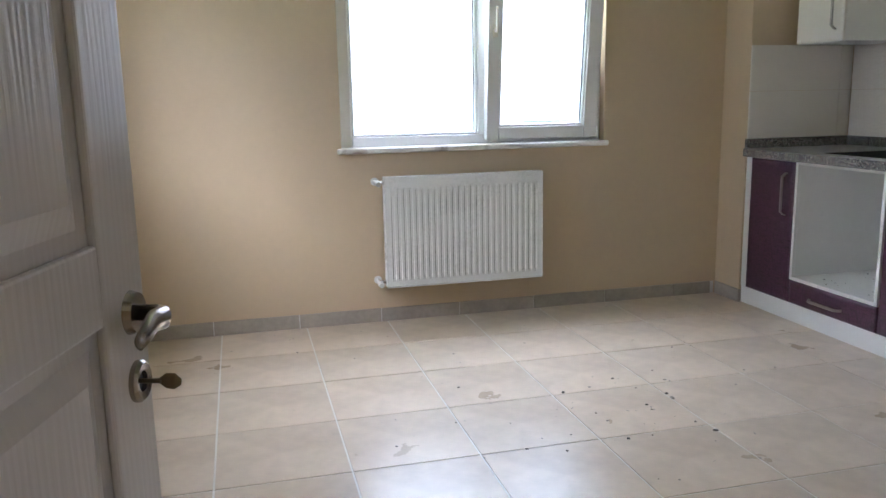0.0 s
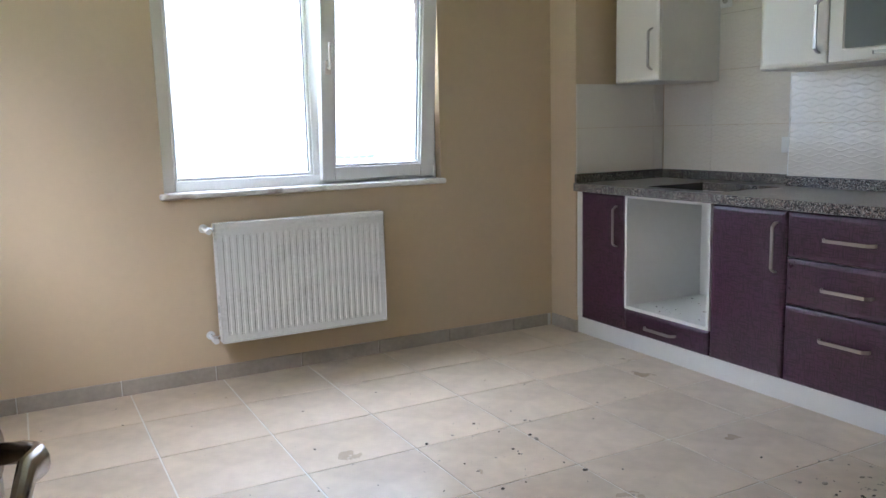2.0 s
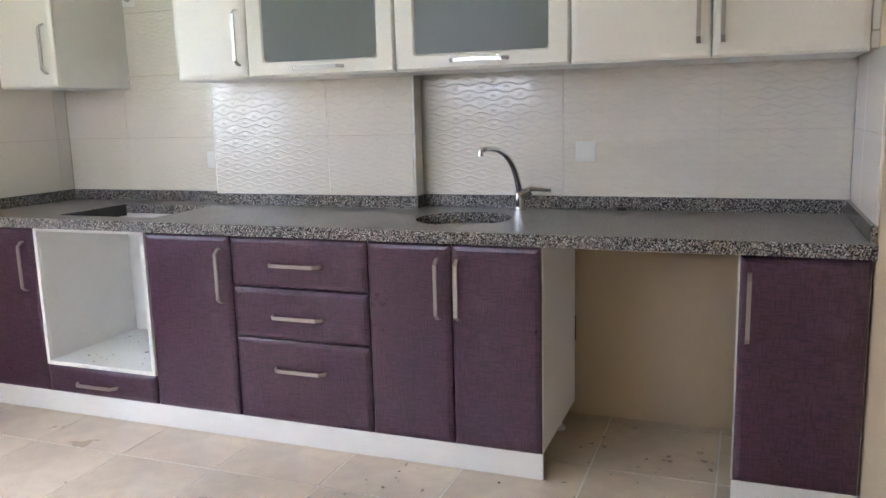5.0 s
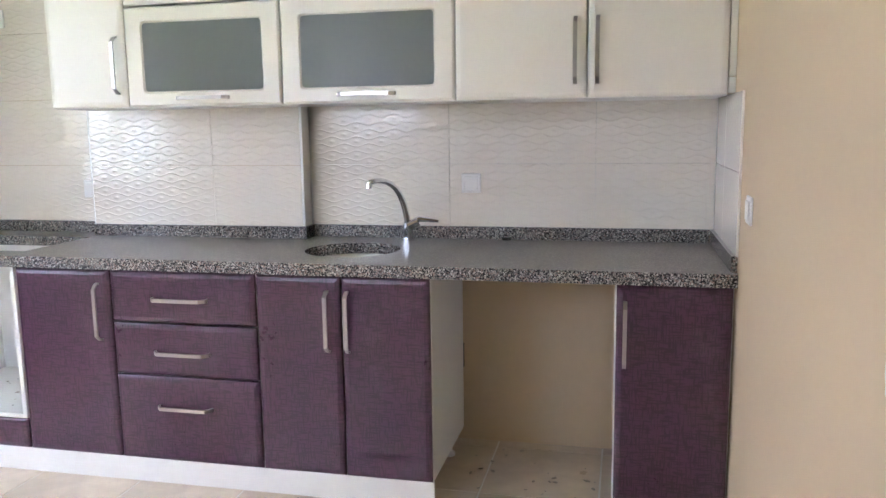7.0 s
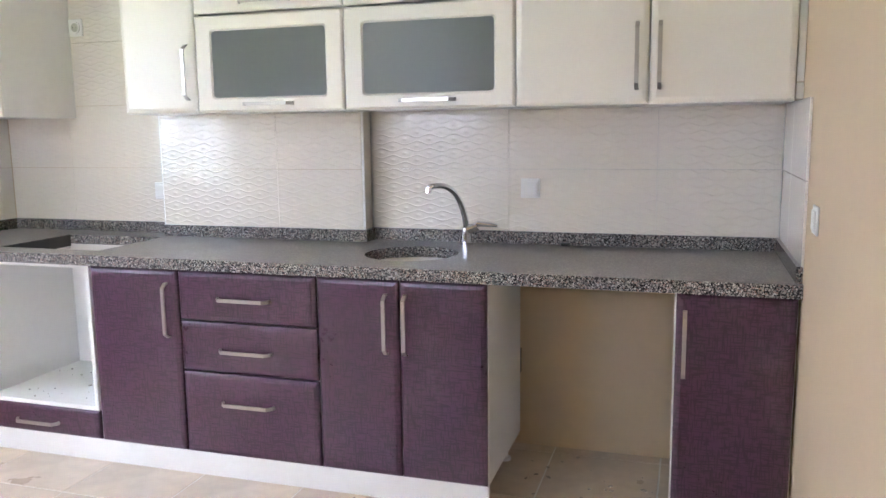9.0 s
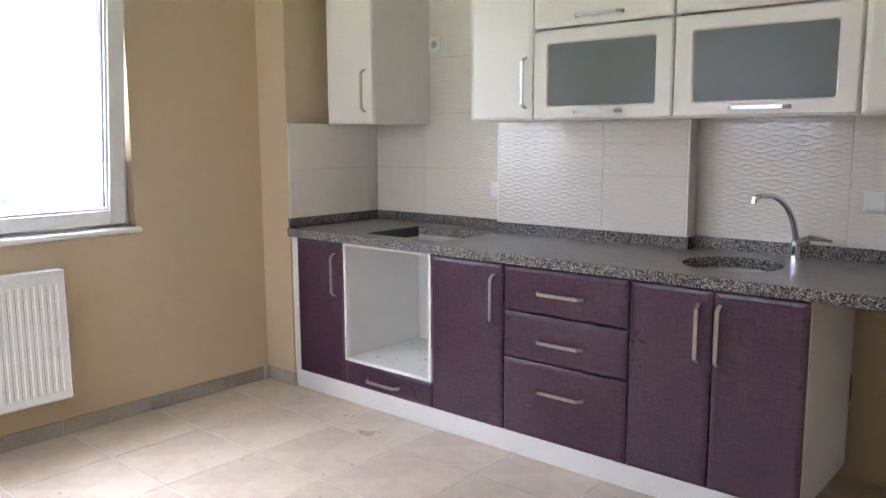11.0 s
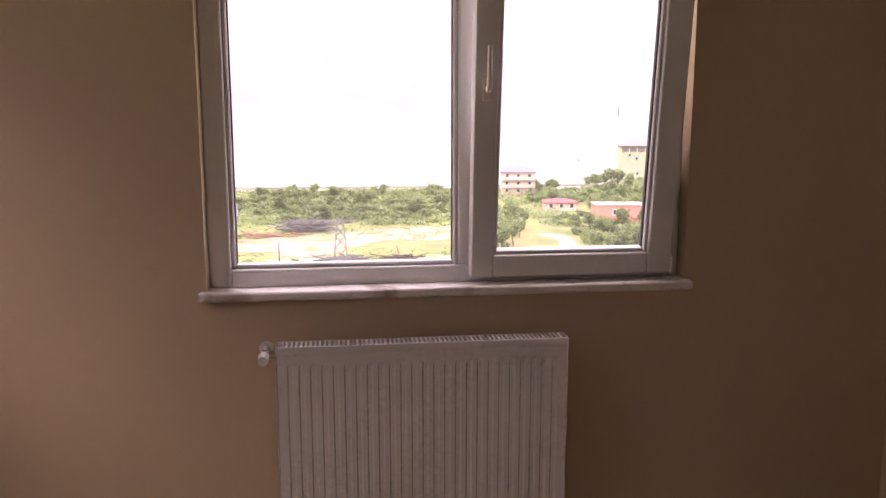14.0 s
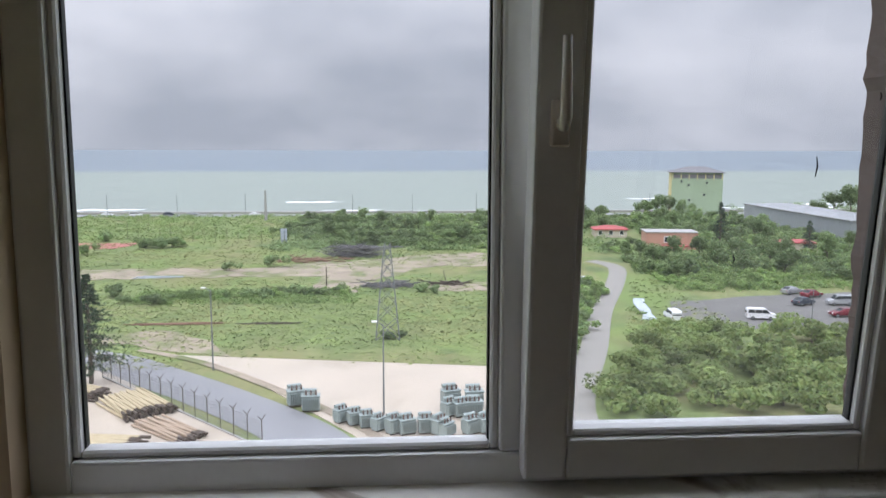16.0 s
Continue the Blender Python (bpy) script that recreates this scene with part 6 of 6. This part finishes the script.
for x, y, p in ((-94, 276, car_white), (-84, 274, car_white), (-66, 276, car_silver), (-45, 275, car_white), (12, 274, car_white), (-74, 277, car_dark), (38, 275, car_white)):
    car("car driving along the coast road", gp(x, y, 0.08), 2, p, "van" if x in (-84, 12) else "car")

# ---- tiles, one by one ----
TP, J = 0.442, 0.0046
GX, GY = -0.262, -0.615


def tile_mesh(w, d, h, bev=0.0012):
    bm = box((-w / 2, -d / 2, -h), (w / 2, d / 2, 0), 0)
    for v in bm.verts:
        if v.co.z > -h / 2:
            v.co.x -= math.copysign(bev, v.co.x)
            v.co.y -= math.copysign(bev, v.co.y)
    me = bpy.data.meshes.new("floor_tile")
    bm.to_mesh(me)
    bm.free()
    me.materials.append(tile_floor)
    return me


rng = random.Random(4)
shared = {}
for i in range(-4, 9):
    for j in range(-3, 13):
        x1, x0 = GX - (i - 1) * TP - J / 2, GX - i * TP + J / 2
        y1, y0 = GY - (j - 1) * TP - J / 2, GY - j * TP + J / 2
        x0, x1, y0, y1 = max(x0, RX0 - 0.0), min(x1, RX1), max(y0, -5.9), min(y1, RY1 + 0.004)
        if x1 - x0 < 0.02 or y1 - y0 < 0.02:
            continue
        key = (round(x1 - x0, 3), round(y1 - y0, 3))
        if key not in shared:
            shared[key] = tile_mesh(*key, 0.008)
        ob = new("floor_tile", shared[key])
        ob.parent = floor
        ob.location = ((x0 + x1) / 2, (y0 + y1) / 2, rng.uniform(-0.0003, 0.0003))
        ob.rotation_euler = (rng.uniform(-0.0006, 0.0006), rng.uniform(-0.0006, 0.0006), 0)

# skirting: tiles along the window wall and round the pillar
skirt = tagged(part("baseboard", box((RX0, RY1 - 0.003, 0.0), (0.0, RY1 - 0.0005, 0.072)), grout_white), "grey beige tile skirting with white joints", "skirting", "", "structure")
ORIGIN[skirt.name] = Vector((0, 0, 0))
x = -0.025
while x > RX0:
    nx = max(RX0, -0.281 - 0.4455 * max(0, math.ceil((-0.281 - x + 0.02) / 0.4455)))
    part("skirting_tile", box((nx + 0.0025, RY1 - 0.012, 0.0), (x - 0.0025, RY1 - 0.002, 0.074 + rng.uniform(-0.001, 0.001)), 0.0015), stone_skirt, skirt)
    x = nx
part("skirting_tile", box((0.0, 0.012, 0.0), (0.0115, RY1 - 0.013, 0.074), 0.0015), stone_skirt, skirt)
part("skirting_tile", box((0.0, 0.003, 0.0), (0.020, 0.0115, 0.074), 0.0015), stone_skirt, skirt)
for x0, x1 in ((-1.3, -0.86), (-1.74, -1.305), (-2.11, -1.745), (-0.855, -0.42), (-0.415, 0.0)):
    part("skirting_tile", box((x0, RY0, 0.0), (x1, RY0 + 0.010, 0.074), 0.0015), stone_skirt, skirt)

# wall tiles, 60 x 30
splash = tagged(part("wall_tiles", box((RX1 - 0.004, RY0 + 0.001, 0.93), (RX1 - 0.001, -1.992, 1.455)), grout_white), "glossy cream relief wall tiles above the worktop", "wall tiles", "", "structure")
ORIGIN[splash.name] = Vector((0, 0, 0))
rows = ((0.925, 1.2068), (1.2082, 1.5098), (1.5112, 1.8128), (1.8142, 2.1158), (2.1172, 2.418))


def wall_tile(face, a0, a1, z0, z1):
    if face[0] == "x":
        bm = box((face[1] - 0.008, a0, z0), (face[1], a1, z1), 0.0010, seg=2)
        return part("wall_tile", bm, tile_relief, splash)
    y = face[1]
    bm = box((a0, y, z0), (a1, y + 0.008 * face[2], z1), 0.0010, seg=2)
    return part("wall_tile", bm, tile_plain, splash)


def run(face, stops, levels):
    for a0, a1 in zip(stops, stops[1:]):
        for z0, z1 in levels:
            wall_tile(face, min(a0, a1) + 0.0007, max(a0, a1) - 0.0007, z0, z1)


low = ((0.925, 1.2068), (1.2082, 1.458))
run(("x", RX1 - 0.004), (-2.002, -2.618, -3.221, RY0 + 0.010), low)
run(("x", 0.597), (-0.973, -1.578, -1.988), low)
run(("x", RX1 - 0.004), (-0.965, -0.378, 0.006), rows)
run(("y", 0.0145, -1), (0.012, 0.598, RX1 - 0.014), low)
run(("y", RY0 + 0.001, 1), (0.014, 0.400, RX1 - 0.014), low)
bm = box((0.600, -1.9885, 0.925), (RX1 - 0.013, -1.9965, 1.458), 0.0015)
part("wall_tile", bm, tile_plain, splash)
for lo, hi in (((0.590, -1.9985, 0.925), (0.598, -1.9880, 1.455)), ((0.590, -0.9735, 0.925), (0.598, -0.966, 1.455))):
    part("corner_bead", box(lo, hi, 0.002), plastic, splash)

# crumbs of plaster and grit
grit = bmesh.new()
dark = bmesh.new()
rng = random.Random(11)


def crumb(bm, x, y, z, r):
    made = bmesh.ops.create_icosphere(bm, subdivisions=1, radius=r)["verts"]
    sx, sy, sz, a = rng.uniform(0.6, 1.9), rng.uniform(0.5, 1.2), rng.uniform(0.2, 0.5), rng.uniform(0, 6.3)
    for v in made:
        c = v.co * rng.uniform(0.75, 1.2)
        v.co = Vector((x + c.x * sx * math.cos(a) - c.y * sy * math.sin(a), y + c.x * sx * math.sin(a) + c.y * sy * math.cos(a), z + r * sz * 0.8 + c.z * sz))


for k in range(150):
    crumb(grit if rng.random() < 0.6 else dark, rng.uniform(-3.0, -0.05), rng.uniform(-3.4, 0.2), 0.0, rng.choice((0.0015, 0.002, 0.003, 0.003, 0.005)))
for k in range(170):
    r = abs(rng.gauss(0, 0.28))
    a = rng.uniform(0, 6.28)
    crumb(grit if rng.random() < 0.6 else dark, -0.42 + r * math.cos(a) * 0.7, -2.30 + r * math.sin(a) * 1.1, 0.0, rng.choice((0.002, 0.003, 0.004, 0.006, 0.009)))
for k in range(45):
    crumb(grit if rng.random() < 0.5 else dark, -1.45 + rng.gauss(0, 0.25), -1.25 + rng.gauss(0, 0.22), 0.0, rng.choice((0.002, 0.003, 0.005, 0.009)))
for k in range(40):
    crumb(grit if rng.random() < 0.6 else dark, rng.uniform(0.05, 0.5), rng.uniform(-0.95, -0.45), 0.243, rng.choice((0.002, 0.004, 0.006)))
for k in range(40):
    crumb(grit, rng.uniform(0.1, 0.6), rng.uniform(-3.25, -2.75), 0.0, rng.choice((0.002, 0.004, 0.008)))
tagged(part("plaster_crumbs", grit, dust), "scattered pale plaster crumbs on the floor", "debris", "", "stuff")
tagged(part("dark_grit", dark, dust_dark), "scattered dark grit and chips on the floor", "debris", "", "stuff")
